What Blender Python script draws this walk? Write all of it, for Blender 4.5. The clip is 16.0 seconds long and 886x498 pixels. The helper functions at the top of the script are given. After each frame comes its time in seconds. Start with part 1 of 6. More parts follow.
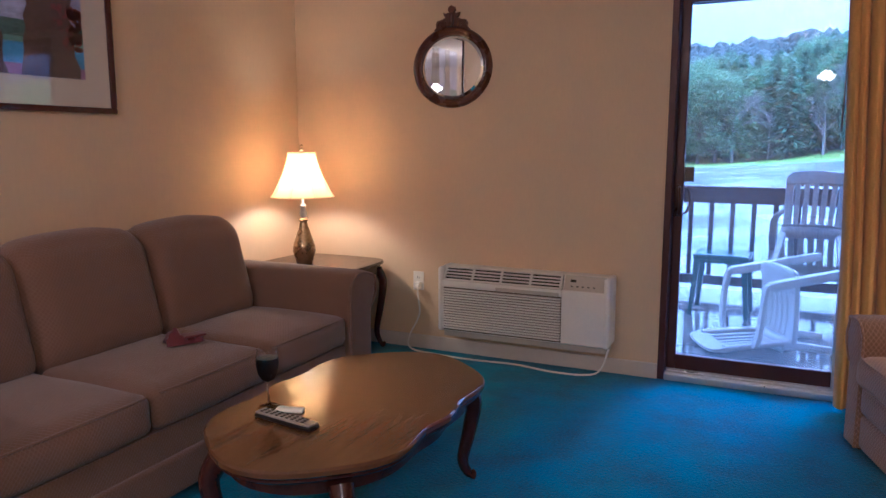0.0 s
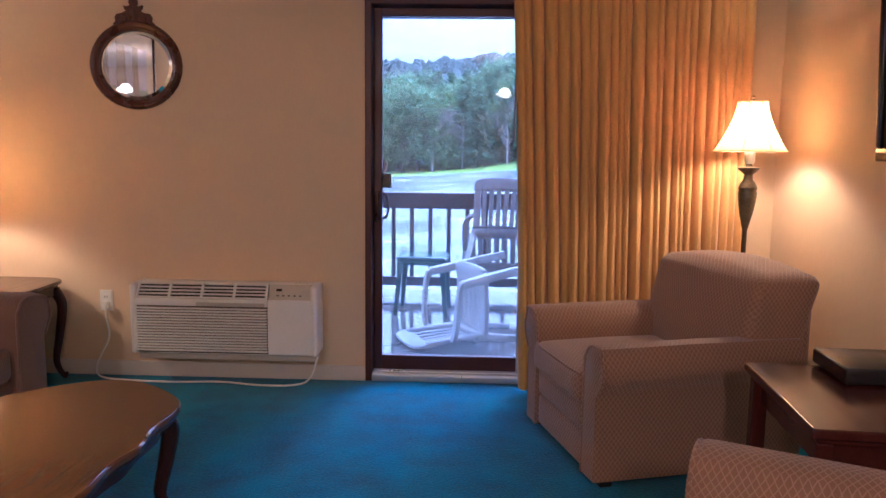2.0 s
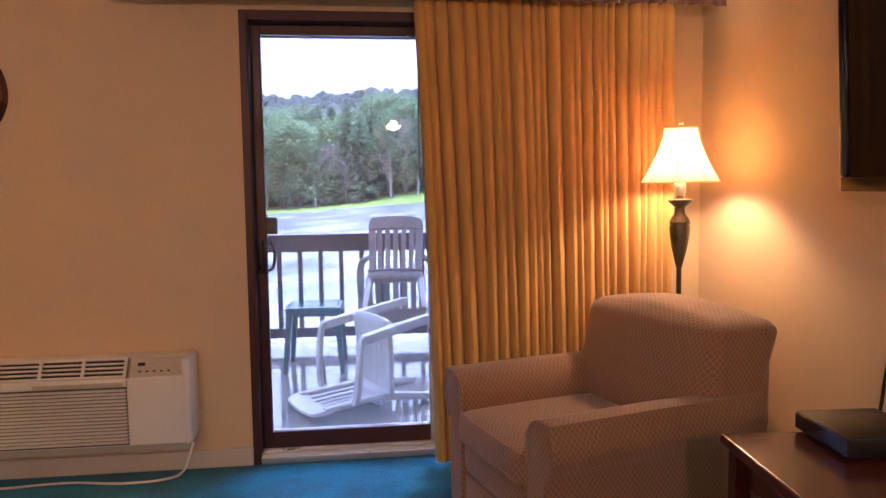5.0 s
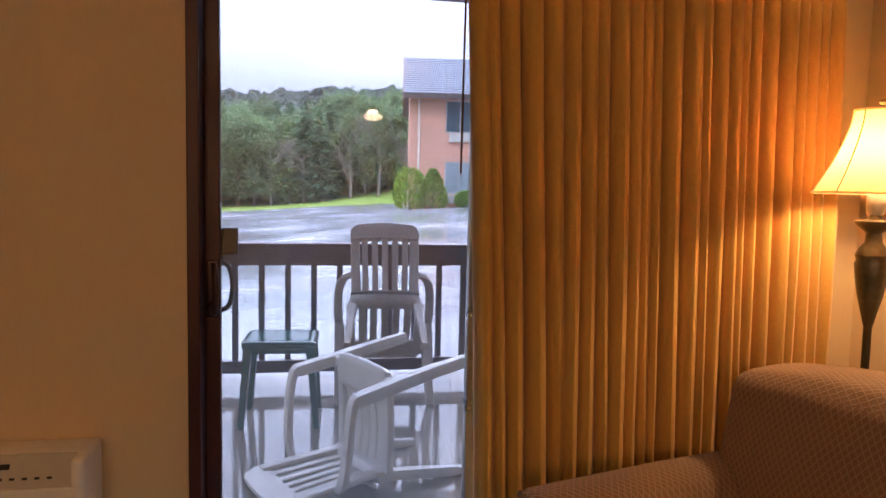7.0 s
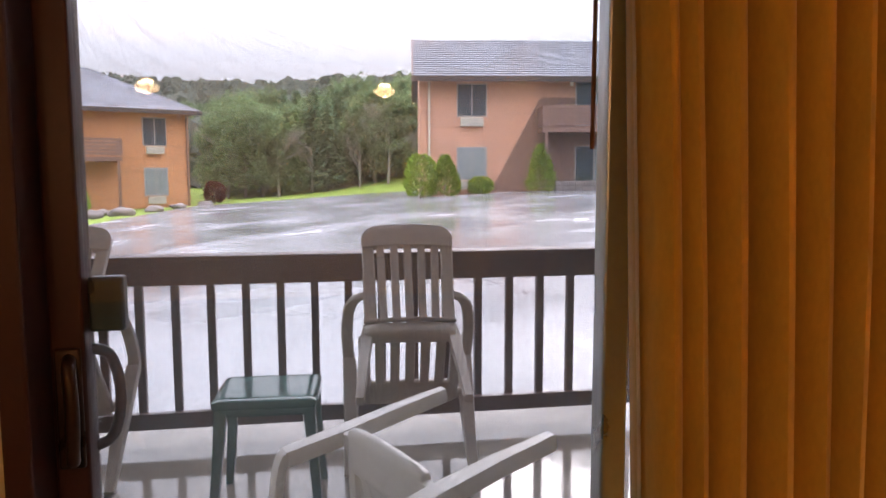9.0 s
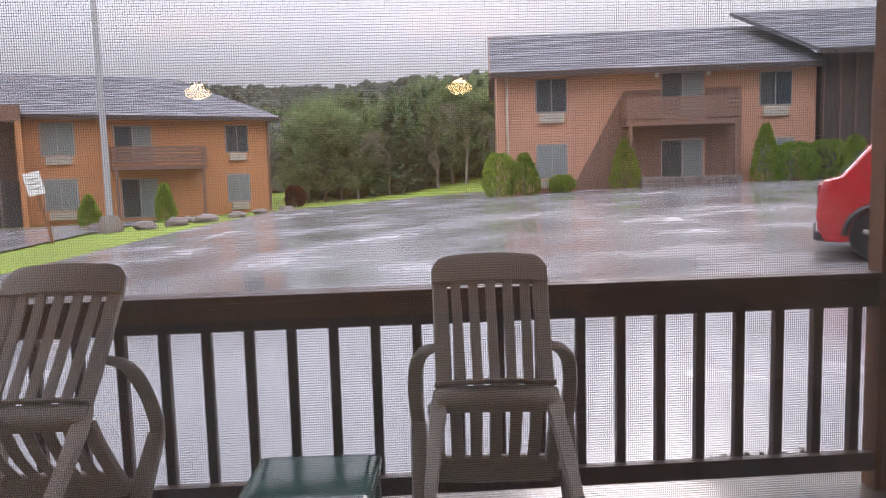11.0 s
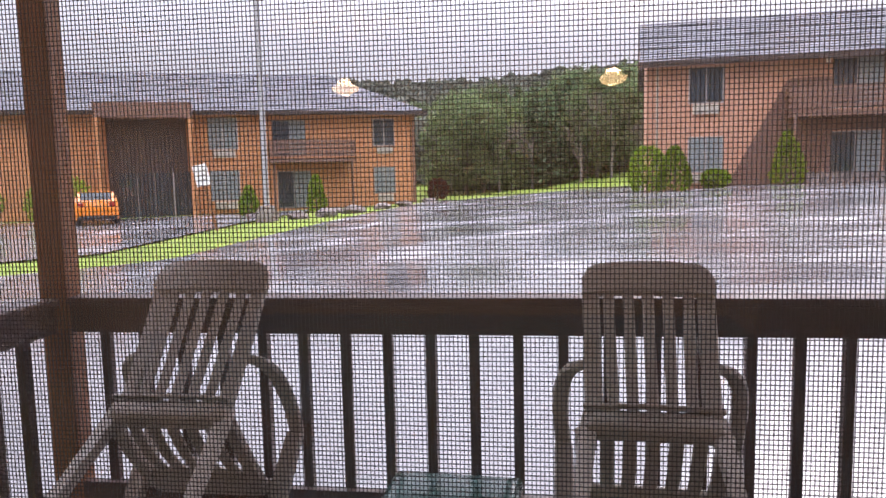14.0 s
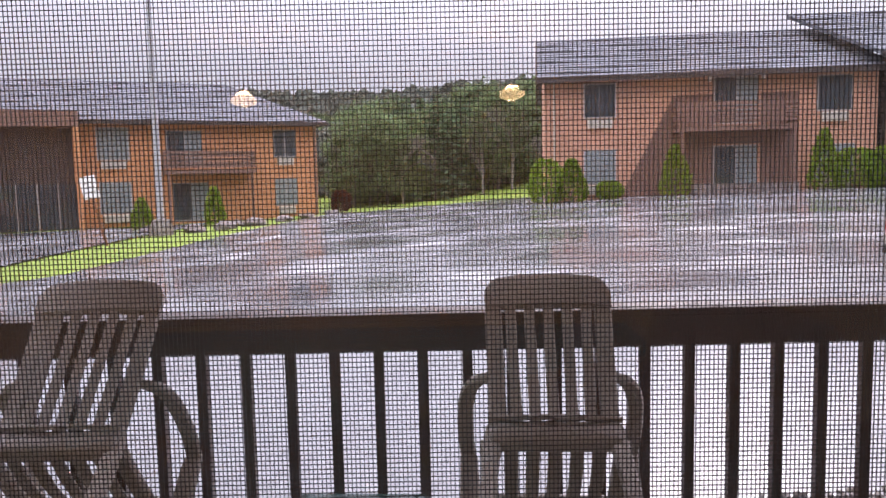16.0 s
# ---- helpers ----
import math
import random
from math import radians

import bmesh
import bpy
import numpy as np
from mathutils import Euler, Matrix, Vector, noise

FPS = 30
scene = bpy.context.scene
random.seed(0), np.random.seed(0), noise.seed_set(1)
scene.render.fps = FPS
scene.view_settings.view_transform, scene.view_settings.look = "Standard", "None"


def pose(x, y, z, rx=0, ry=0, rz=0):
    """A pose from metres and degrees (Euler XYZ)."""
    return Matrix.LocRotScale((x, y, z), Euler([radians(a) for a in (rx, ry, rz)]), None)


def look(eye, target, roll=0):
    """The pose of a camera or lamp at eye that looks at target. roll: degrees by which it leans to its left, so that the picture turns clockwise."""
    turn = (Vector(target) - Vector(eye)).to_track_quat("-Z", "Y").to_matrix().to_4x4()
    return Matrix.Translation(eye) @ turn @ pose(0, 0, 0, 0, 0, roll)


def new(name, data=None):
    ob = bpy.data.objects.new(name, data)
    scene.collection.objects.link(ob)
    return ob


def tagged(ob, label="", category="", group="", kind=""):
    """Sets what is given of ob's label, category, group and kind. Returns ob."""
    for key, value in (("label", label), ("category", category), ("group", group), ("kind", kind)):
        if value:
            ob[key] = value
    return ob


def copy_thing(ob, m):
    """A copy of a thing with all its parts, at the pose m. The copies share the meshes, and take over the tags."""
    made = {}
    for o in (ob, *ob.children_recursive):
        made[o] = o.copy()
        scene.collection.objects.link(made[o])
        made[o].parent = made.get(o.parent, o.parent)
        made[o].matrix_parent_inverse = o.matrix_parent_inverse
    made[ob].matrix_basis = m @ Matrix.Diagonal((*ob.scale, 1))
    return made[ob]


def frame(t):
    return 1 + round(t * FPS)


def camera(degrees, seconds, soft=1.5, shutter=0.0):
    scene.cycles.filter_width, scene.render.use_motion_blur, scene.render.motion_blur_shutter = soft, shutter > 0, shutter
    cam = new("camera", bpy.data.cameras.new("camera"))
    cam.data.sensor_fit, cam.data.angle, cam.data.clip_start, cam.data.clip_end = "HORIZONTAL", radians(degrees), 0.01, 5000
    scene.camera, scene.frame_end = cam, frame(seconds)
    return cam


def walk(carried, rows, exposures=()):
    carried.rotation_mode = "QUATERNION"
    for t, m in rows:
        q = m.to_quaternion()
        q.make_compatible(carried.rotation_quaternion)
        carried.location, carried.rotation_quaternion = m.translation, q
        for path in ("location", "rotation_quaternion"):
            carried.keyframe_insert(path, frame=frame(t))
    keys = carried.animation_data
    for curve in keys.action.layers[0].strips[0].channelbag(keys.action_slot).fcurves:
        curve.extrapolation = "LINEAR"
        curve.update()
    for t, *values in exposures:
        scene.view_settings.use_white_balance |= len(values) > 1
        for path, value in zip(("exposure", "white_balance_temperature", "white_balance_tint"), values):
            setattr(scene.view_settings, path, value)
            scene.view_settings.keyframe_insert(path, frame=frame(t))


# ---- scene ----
cam = camera(63.2, 16.0)
PATH = [
    (0, (1.509, 0.286, 1.268), (0.678, 2.082, 0.976), 0.0),
    (0.5, (1.523, 0.299, 1.27), (0.898, 2.175, 0.973), -0.3),
    (1, (1.54, 0.304, 1.26), (1.091, 2.23, 0.961), -0.6),
    (1.5, (1.541, 0.331, 1.253), (1.29, 2.294, 0.964), 0.2),
    (2, (1.552, 0.343, 1.258), (1.475, 2.324, 0.994), 0.7),
    (2.5, (1.588, 0.352, 1.254), (1.66, 2.337, 1.021), 0.9),
    (3, (1.601, 0.341, 1.255), (1.794, 2.32, 1.035), 1.1),
    (3.5, (1.611, 0.347, 1.247), (1.877, 2.318, 1.033), 1.2),
    (4, (1.591, 0.402, 1.242), (1.887, 2.369, 1.031), 1.0),
    (4.5, (1.55, 0.606, 1.253), (1.852, 2.572, 1.043), 0.7),
    (5, (1.472, 0.865, 1.276), (1.712, 2.843, 1.104), -0.7),
    (5.2, (1.423, 0.974, 1.284), (1.669, 2.954, 1.139), -1.8),
    (7.5, (1.322, 2.388, 1.267), (1.700, 4.343, 1.081), 1.7),
    (8, (1.37, 2.70, 1.266), (1.66, 4.667, 1.05), 1.4),
    (8.5, (1.385, 2.974, 1.271), (1.720, 4.935, 1.064), -0.1),
    (11, (1.466, 3.987, 1.346), (1.581, 5.973, 1.143), -1.6),
    (11.5, (1.501, 4.088, 1.355), (1.354, 6.072, 1.146), -0.6),
    (12, (1.480, 4.120, 1.360), (1.147, 6.080, 1.145), -2.4),
    (12.5, (1.463, 4.108, 1.355), (1.104, 6.063, 1.131), -2.7),
    (13, (1.443, 4.150, 1.357), (1.112, 6.109, 1.125), -1.8),
    (13.5, (1.435, 4.149, 1.371), (1.131, 6.113, 1.148), -1.0),
    (14, (1.439, 4.182, 1.368), (1.167, 6.155, 1.155), -1.3),
    (14.5, (1.443, 4.195, 1.385), (1.230, 6.173, 1.184), -1.0),
    (15, (1.430, 4.219, 1.381), (1.304, 6.207, 1.201), -1.4),
    (15.5, (1.433, 4.215, 1.377), (1.383, 6.207, 1.197), -1.6),
    (16, (1.443, 4.185, 1.382), (1.436, 6.176, 1.195), -1.3),
]
walk(cam, [(t, look(eye, target, roll)) for t, eye, target, roll in PATH],
     exposures=[(0, 1.05, 3600, 21), (0.5, 1.1, 3720, 22), (1.5, 1.05, 3800, 26), (2.5, 1.12, 4050, 31), (3.5, 1.22, 4250, 34), (5.2, 1.1, 4650, 33), (7.5, 0.38, 5550, 22), (8.5, 0.37, 6200, 21), (11, -0.3, 6500, 22), (12.5, -0.35, 6450, 25), (14, -0.35, 6450, 25), (15, -0.5, 6400, 27), (16, -0.5, 6400, 27)])

# ---- world and light ----
world = bpy.data.worlds.new("overcast_sky")
scene.world = world
world.use_nodes = True
wn, wl = world.node_tree.nodes, world.node_tree.links
wn.clear()
sky = wn.new("ShaderNodeTexSky")
sky.sky_type, sky.sun_disc = "NISHITA", False
sky.sun_elevation, sky.sun_rotation = radians(33), radians(18)
sky.dust_density, sky.air_density = 6.0, 1.0
skyscale = wn.new("ShaderNodeVectorMath")
skyscale.operation, skyscale.inputs[3].default_value = "SCALE", 0.12
cloud = wn.new("ShaderNodeMix")
cloud.data_type = "RGBA"
cloud.inputs[0].default_value = 0.96
cloud.inputs[7].default_value = (1.50, 1.60, 1.74, 1)
wbg, wout = wn.new("ShaderNodeBackground"), wn.new("ShaderNodeOutputWorld")
# overcast: the zenith is brighter than the horizon
wco, wsep, wrange = wn.new("ShaderNodeTexCoord"), wn.new("ShaderNodeSeparateXYZ"), wn.new("ShaderNodeMapRange")
wl.new(wco.outputs["Generated"], wsep.inputs[0])
wl.new(wsep.outputs[2], wrange.inputs[0])
wrange.inputs[1].default_value, wrange.inputs[2].default_value = 0.08, 0.9
wrange.inputs[3].default_value, wrange.inputs[4].default_value = 0.45, 4.3
wl.new(wrange.outputs[0], wbg.inputs[1])
wl.new(sky.outputs[0], skyscale.inputs[0])
wl.new(skyscale.outputs[0], cloud.inputs[6])
wl.new(cloud.outputs[2], wbg.inputs[0])
wl.new(wbg.outputs[0], wout.inputs[0])

sun = new("sun", bpy.data.lights.new("sun", "SUN"))
sun.data.energy, sun.data.angle, sun.data.color = 1.5, radians(22), (1.0, 0.97, 0.92)
sun.matrix_world = look((0, 0, 20), (-9.3, -28.6, 0.5))


def lamp_light(name, x, y, z, watts, radius, colour):
    ob = new(name, bpy.data.lights.new(name, "POINT"))
    ob.data.energy, ob.data.shadow_soft_size, ob.data.color = watts, radius, colour
    ob.location = (x, y, z)
    return ob


WARM = (1.0, 0.56, 0.15)
L1, L2 = (-1.03, 3.80), (2.85, 3.80)
lamp_light("table_lamp_bulb", L1[0], L1[1], 1.08, 7.5, 0.035, WARM)
lamp_light("floor_lamp_bulb", L2[0], L2[1], 1.38, 10, 0.035, WARM)
lamp_light("ceiling_bulb", 1.93, -0.75, 1.99, 29, 0.06, (1.0, 0.57, 0.24))
lamp_light("ceiling_bulb", 0.05, -0.75, 1.99, 29, 0.06, (1.0, 0.57, 0.24))


# ---- materials ----
def material(name, colour, rough=0.6, metal=0.0, vary=0.15, scale=6.0, grain=60.0, bump=0.15, stretch=(1, 1, 1), sheen=0.0, coat=0.0, rough_vary=0.1, island=False, spec=0.5, depth=0.01):
    m = bpy.data.materials.new(name)
    m.use_nodes = True
    n, l = m.node_tree.nodes, m.node_tree.links
    b = n["Principled BSDF"]
    b.inputs["Roughness"].default_value, b.inputs["Metallic"].default_value = rough, metal
    b.inputs["Sheen Weight"].default_value, b.inputs["Coat Weight"].default_value = sheen, coat
    b.inputs["Coat Roughness"].default_value = 0.08
    b.inputs["Specular IOR Level"].default_value = spec
    tc, mp = n.new("ShaderNodeTexCoord"), n.new("ShaderNodeMapping")
    mp.inputs["Scale"].default_value = stretch
    l.new(tc.outputs["Object"], mp.inputs[0])
    big, fine = n.new("ShaderNodeTexNoise"), n.new("ShaderNodeTexNoise")
    for tex, s, d in ((big, scale, 4), (fine, grain, 3)):
        tex.inputs["Scale"].default_value, tex.inputs["Detail"].default_value = s, d
        l.new(mp.outputs[0], tex.inputs["Vector"])
    mixn = n.new("ShaderNodeMath")
    mixn.operation = "MULTIPLY_ADD"
    mixn.inputs[1].default_value = 0.4
    l.new(fine.outputs[0], mixn.inputs[0])
    half = n.new("ShaderNodeMath")
    half.operation, half.inputs[1].default_value = "MULTIPLY", 0.6
    l.new(big.outputs[0], half.inputs[0])
    l.new(half.outputs[0], mixn.inputs[2])
    ramp = n.new("ShaderNodeMapRange")
    ramp.inputs[1].default_value, ramp.inputs[2].default_value = 0.3, 0.7
    ramp.inputs[3].default_value, ramp.inputs[4].default_value = 1 - vary, 1 + vary
    l.new(mixn.outputs[0], ramp.inputs[0])
    src = ramp.outputs[0]
    if island:
        info = n.new("ShaderNodeObjectInfo")
        geo = n.new("ShaderNodeNewGeometry")
        add = n.new("ShaderNodeMath")
        add.operation = "ADD"
        l.new(info.outputs["Random"], add.inputs[0])
        l.new(geo.outputs["Random Per Island"], add.inputs[1])
        r2 = n.new("ShaderNodeMapRange")
        r2.inputs[2].default_value = 2.0
        r2.inputs[3].default_value, r2.inputs[4].default_value = 0.7, 1.3
        l.new(add.outputs[0], r2.inputs[0])
        mul = n.new("ShaderNodeMath")
        mul.operation = "MULTIPLY"
        l.new(ramp.outputs[0], mul.inputs[0])
        l.new(r2.outputs[0], mul.inputs[1])
        src = mul.outputs[0]
    tint = n.new("ShaderNodeVectorMath")
    tint.operation = "SCALE"
    tint.inputs[0].default_value = colour
    l.new(src, tint.inputs[3])
    l.new(tint.outputs[0], b.inputs["Base Color"])
    rr = n.new("ShaderNodeMapRange")
    rr.inputs[1].default_value, rr.inputs[2].default_value = 0.3, 0.7
    rr.inputs[3].default_value, rr.inputs[4].default_value = max(rough - rough_vary, 0.02), min(rough + rough_vary, 1)
    l.new(big.outputs[0], rr.inputs[0])
    l.new(rr.outputs[0], b.inputs["Roughness"])
    if bump:
        bp = n.new("ShaderNodeBump")
        bp.inputs["Strength"].default_value, bp.inputs["Distance"].default_value = bump, depth
        l.new(mixn.outputs[0], bp.inputs["Height"])
        l.new(bp.outputs[0], b.inputs["Normal"])
    return m


def woven(name, colour, light, size=0.011, rough=0.85):
    """Upholstery with a small diamond weave."""
    m = material(name, colour, rough, vary=0.12, scale=5, grain=180, bump=0.1, sheen=0.25)
    n, l = m.node_tree.nodes, m.node_tree.links
    b = n["Principled BSDF"]
    tc = next(x for x in n if x.type == "TEX_COORD")
    sep = n.new("ShaderNodeSeparateXYZ")
    l.new(tc.outputs["Object"], sep.inputs[0])

    def math_node(op, a, c):
        q = n.new("ShaderNodeMath")
        q.operation = op
        for i, v in enumerate((a, c)):
            if isinstance(v, (int, float)):
                q.inputs[i].default_value = v
            elif v is not None:
                l.new(v, q.inputs[i])
        return q.outputs[0]
    k = math.pi / size
    nrm, sab = n.new("ShaderNodeSeparateXYZ"), []
    l.new(tc.outputs["Normal"], nrm.inputs[0])
    for q in range(3):
        sab.append(math_node("ABSOLUTE", nrm.outputs[q], None))
    is_x = math_node("GREATER_THAN", sab[0], math_node("MAXIMUM", sab[1], sab[2]))
    is_z = math_node("GREATER_THAN", sab[2], math_node("MAXIMUM", sab[0], sab[1]))

    def pick(flag, yes, no):
        return math_node("ADD", math_node("MULTIPLY", flag, yes), math_node("MULTIPLY", math_node("SUBTRACT", 1.0, flag), no))
    hor = pick(is_x, sep.outputs[1], sep.outputs[0])
    ver = math_node("MULTIPLY", pick(is_z, sep.outputs[1], sep.outputs[2]), 0.75)
    a = math_node("SINE", math_node("MULTIPLY", math_node("ADD", hor, ver), k), None)
    c = math_node("SINE", math_node("MULTIPLY", math_node("SUBTRACT", hor, ver), k), None)
    w = math_node("SUBTRACT", 1.0, math_node("MINIMUM", math_node("MULTIPLY", math_node("MINIMUM", math_node("ABSOLUTE", a, None), math_node("ABSOLUTE", c, None)), 2.2), 1.0))
    mix = n.new("ShaderNodeMix")
    mix.data_type = "RGBA"
    mix.inputs[7].default_value = (*light, 1)
    old = b.inputs["Base Color"].links[0].from_socket
    l.new(w, mix.inputs[0])
    l.new(old, mix.inputs[6])
    l.new(mix.outputs[2], b.inputs["Base Color"])
    bp = next(x for x in n if x.type == "BUMP")
    bp.inputs["Strength"].default_value, bp.inputs["Distance"].default_value = 0.5, 0.002
    l.new(w, bp.inputs["Height"])
    return m


def glass_material(name, colour=(1, 1, 1), rough=0.0, veil=0.0):
    m = bpy.data.materials.new(name)
    m.use_nodes = True
    b = m.node_tree.nodes["Principled BSDF"]
    b.inputs["Base Color"].default_value = (*colour, 1)
    b.inputs["Transmission Weight"].default_value, b.inputs["Roughness"].default_value = 1.0, rough
    b.inputs["IOR"].default_value = 1.45
    if veil:
        # a thin translucent film added to the pane, standing in for rain haze outdoors
        n, l = m.node_tree.nodes, m.node_tree.links
        tr, mx, noisy, amount = n.new("ShaderNodeBsdfTranslucent"), n.new("ShaderNodeMixShader"), n.new("ShaderNodeTexNoise"), n.new("ShaderNodeMath")
        tr.inputs[0].default_value = (0.80, 0.88, 0.95, 1)
        noisy.inputs["Scale"].default_value = 2.2
        amount.operation, amount.inputs[1].default_value = "MULTIPLY", veil * 2
        l.new(noisy.outputs[0], amount.inputs[0])
        l.new(amount.outputs[0], mx.inputs[0])
        l.new(b.outputs[0], mx.inputs[1])
        l.new(tr.outputs[0], mx.inputs[2])
        l.new(mx.outputs[0], n["Material Output"].inputs[0])
    return m


def shade_material(name, colour, glow):
    """Lamp-shade cloth lit from the bulb inside."""
    m = material(name, colour, 0.9, vary=0.05, scale=8, grain=150, bump=0.1)
    n, l = m.node_tree.nodes, m.node_tree.links
    b = n["Principled BSDF"]
    tr, ad, out = n.new("ShaderNodeBsdfTranslucent"), n.new("ShaderNodeMixShader"), n["Material Output"]
    tr.inputs[0].default_value = (colour[0], colour[1] * 0.86, colour[2] * 0.42, 1)
    ad.inputs[0].default_value = 0.5
    l.new(b.outputs[0], ad.inputs[1])
    l.new(tr.outputs[0], ad.inputs[2])
    l.new(ad.outputs[0], out.inputs[0])
    b.inputs["Emission Color"].default_value = (1.0, 0.66, 0.20, 1)
    b.inputs["Emission Strength"].default_value = glow
    return m


def glow_material(name, colour, strength):
    m = bpy.data.materials.new(name)
    m.use_nodes = True
    b = m.node_tree.nodes["Principled BSDF"]
    b.inputs["Emission Color"].default_value, b.inputs["Emission Strength"].default_value = (*colour, 1), strength
    return m


M = dict(
    wall=material("wall_paint", (0.66, 0.50, 0.285), 0.7, vary=0.04, scale=2, grain=90, bump=0.12, stretch=(1, 1, 0.25), depth=0.003),
    ceiling=material("ceiling_paint", (0.75, 0.72, 0.66), 0.9, vary=0.03, scale=3, grain=120, bump=0.3, depth=0.004),
    trim=material("trim_paint", (0.60, 0.54, 0.45), 0.5, vary=0.05, scale=5, grain=60, bump=0.05),
    carpet=material("carpet_pile", (0.006, 0.155, 0.275), 0.95, vary=0.55, scale=4.5, grain=85, bump=0.9, sheen=0.15, spec=0.1, depth=0.012),
    bronze=material("bronze_aluminium", (0.060, 0.016, 0.013), 0.42, 0.15, vary=0.15, scale=6, grain=90, bump=0.03),
    alu=material("aluminium", (0.5, 0.5, 0.5), 0.35, 0.8, vary=0.08, scale=8, grain=90, bump=0.03),
    pane=glass_material("window_glass", veil=0.036),
    rail=material("stained_wood", (0.050, 0.019, 0.012), 0.5, vary=0.30, scale=5, grain=70, bump=0.25, stretch=(1, 1, 1), rough_vary=0.2),
    post=material("weathered_post", (0.20, 0.078, 0.030), 0.6, vary=0.35, scale=4, grain=60, bump=0.3, stretch=(4, 4, 0.6)),
    concrete=material("wet_concrete", (0.17, 0.145, 0.12), 0.07, vary=0.45, scale=2.6, grain=45, bump=0.04, rough_vary=0.07, depth=0.004),
    asphalt=material("wet_asphalt", (0.20, 0.197, 0.205), 0.19, vary=0.35, scale=0.35, grain=18, bump=0.10, rough_vary=0.11, depth=0.006),
    grass=material("grass", (0.16, 0.22, 0.035), 0.9, vary=0.35, scale=0.8, grain=14, bump=0.6, spec=0.2, depth=0.05),
)


# ---- mesh helpers ----
def thing(name, x=0, y=0, z=0, rz=0, label="", category="", group="", kind="", rx=0, ry=0):
    ob = new(name)
    ob.empty_display_size = 0.1
    ob.matrix_basis = pose(x, y, z, rx, ry, rz)
    return tagged(ob, label, category, group, kind)


def mesh_of(name, bm, mat, smooth=False):
    me = bpy.data.meshes.new(name)
    bmesh.ops.recalc_face_normals(bm, faces=bm.faces)
    bm.to_mesh(me)
    bm.free()
    me.materials.append(mat)
    if smooth:
        me.polygons.foreach_set("use_smooth", [True] * len(me.polygons))
        me.set_sharp_from_angle(angle=radians(40))
    return me


def part(name, bm, mat, parent=None, label="", smooth=False):
    ob = new(name, mesh_of(name, bm, mat, smooth))
    ob.parent = parent
    return tagged(ob, label)


def setting(name, bm, mat, label, category):
    return tagged(part(name, bm, mat), label, category, kind="structure")


def box(bm, lo, hi, bevel=0.0, seg=2, m=None):
    c = [(a + b) / 2 for a, b in zip(lo, hi)]
    s = [abs(b - a) for a, b in zip(lo, hi)]
    g = bmesh.ops.create_cube(bm, size=1, matrix=Matrix.LocRotScale(c, None, s))
    if bevel:
        es = list({e for v in g["verts"] for e in v.link_edges})
        r = bmesh.ops.bevel(bm, geom=es, offset=min(bevel, min(s) * 0.45), segments=seg, affect="EDGES", profile=0.5)
        vs = list({v for f in r["faces"] for v in f.verts} | {v for v in g["verts"] if v.is_valid})
    else:
        vs = g["verts"]
    if m is not None:
        bmesh.ops.transform(bm, matrix=m, verts=vs)
    return bm


def one_box(lo, hi, bevel=0.0, seg=2, m=None):
    return box(bmesh.new(), lo, hi, bevel, seg, m)


def lathe(bm, profile, n=28, at=(0, 0, 0), cap=True):
    rings = []
    for r, z in profile:
        rings.append([bm.verts.new((at[0] + r * math.cos(2 * math.pi * i / n), at[1] + r * math.sin(2 * math.pi * i / n), at[2] + z)) for i in range(n)])
    for a, b in zip(rings, rings[1:]):
        for i in range(n):
            bm.faces.new((a[i], a[(i + 1) % n], b[(i + 1) % n], b[i]))
    if cap:
        bm.faces.new(rings[0][::-1])
        bm.faces.new(rings[-1])
    return bm


def sweep(bm, pts, radii, n=8, cap=True, flat=1.0):
    """A tube along pts; flat squeezes its second cross axis."""
    pts = [Vector(p) for p in pts]
    if isinstance(radii, (int, float)):
        radii = [radii] * len(pts)
    rings, side = [], None
    for i, p in enumerate(pts):
        d = (pts[min(i + 1, len(pts) - 1)] - pts[max(i - 1, 0)]).normalized()
        if side is None:
            side = d.cross(Vector((0, 0, 1)) if abs(d.z) < 0.9 else Vector((1, 0, 0))).normalized()
        side = (side - d * side.dot(d)).normalized()
        up = d.cross(side)
        rings.append([bm.verts.new(p + radii[i] * (math.cos(2 * math.pi * k / n) * side + flat * math.sin(2 * math.pi * k / n) * up)) for k in range(n)])
    for a, b in zip(rings, rings[1:]):
        for k in range(n):
            bm.faces.new((a[k], a[(k + 1) % n], b[(k + 1) % n], b[k]))
    if cap:
        bm.faces.new(rings[0][::-1])
        bm.faces.new(rings[-1])
    return bm


def curve_points(ctrl, steps=6):
    """Catmull-Rom points through ctrl."""
    c = [Vector(p) for p in ctrl]
    c = [2 * c[0] - c[1]] + c + [2 * c[-1] - c[-2]]
    out = []
    for i in range(1, len(c) - 2):
        for s in range(steps):
            t = s / steps
            a, b, d, e = c[i - 1:i + 3]
            out.append(0.5 * (2 * b + (d - a) * t + (2 * a - 5 * b + 4 * d - e) * t * t + (3 * b - a - 3 * d + e) * t ** 3))
    return out + [c[-2]]


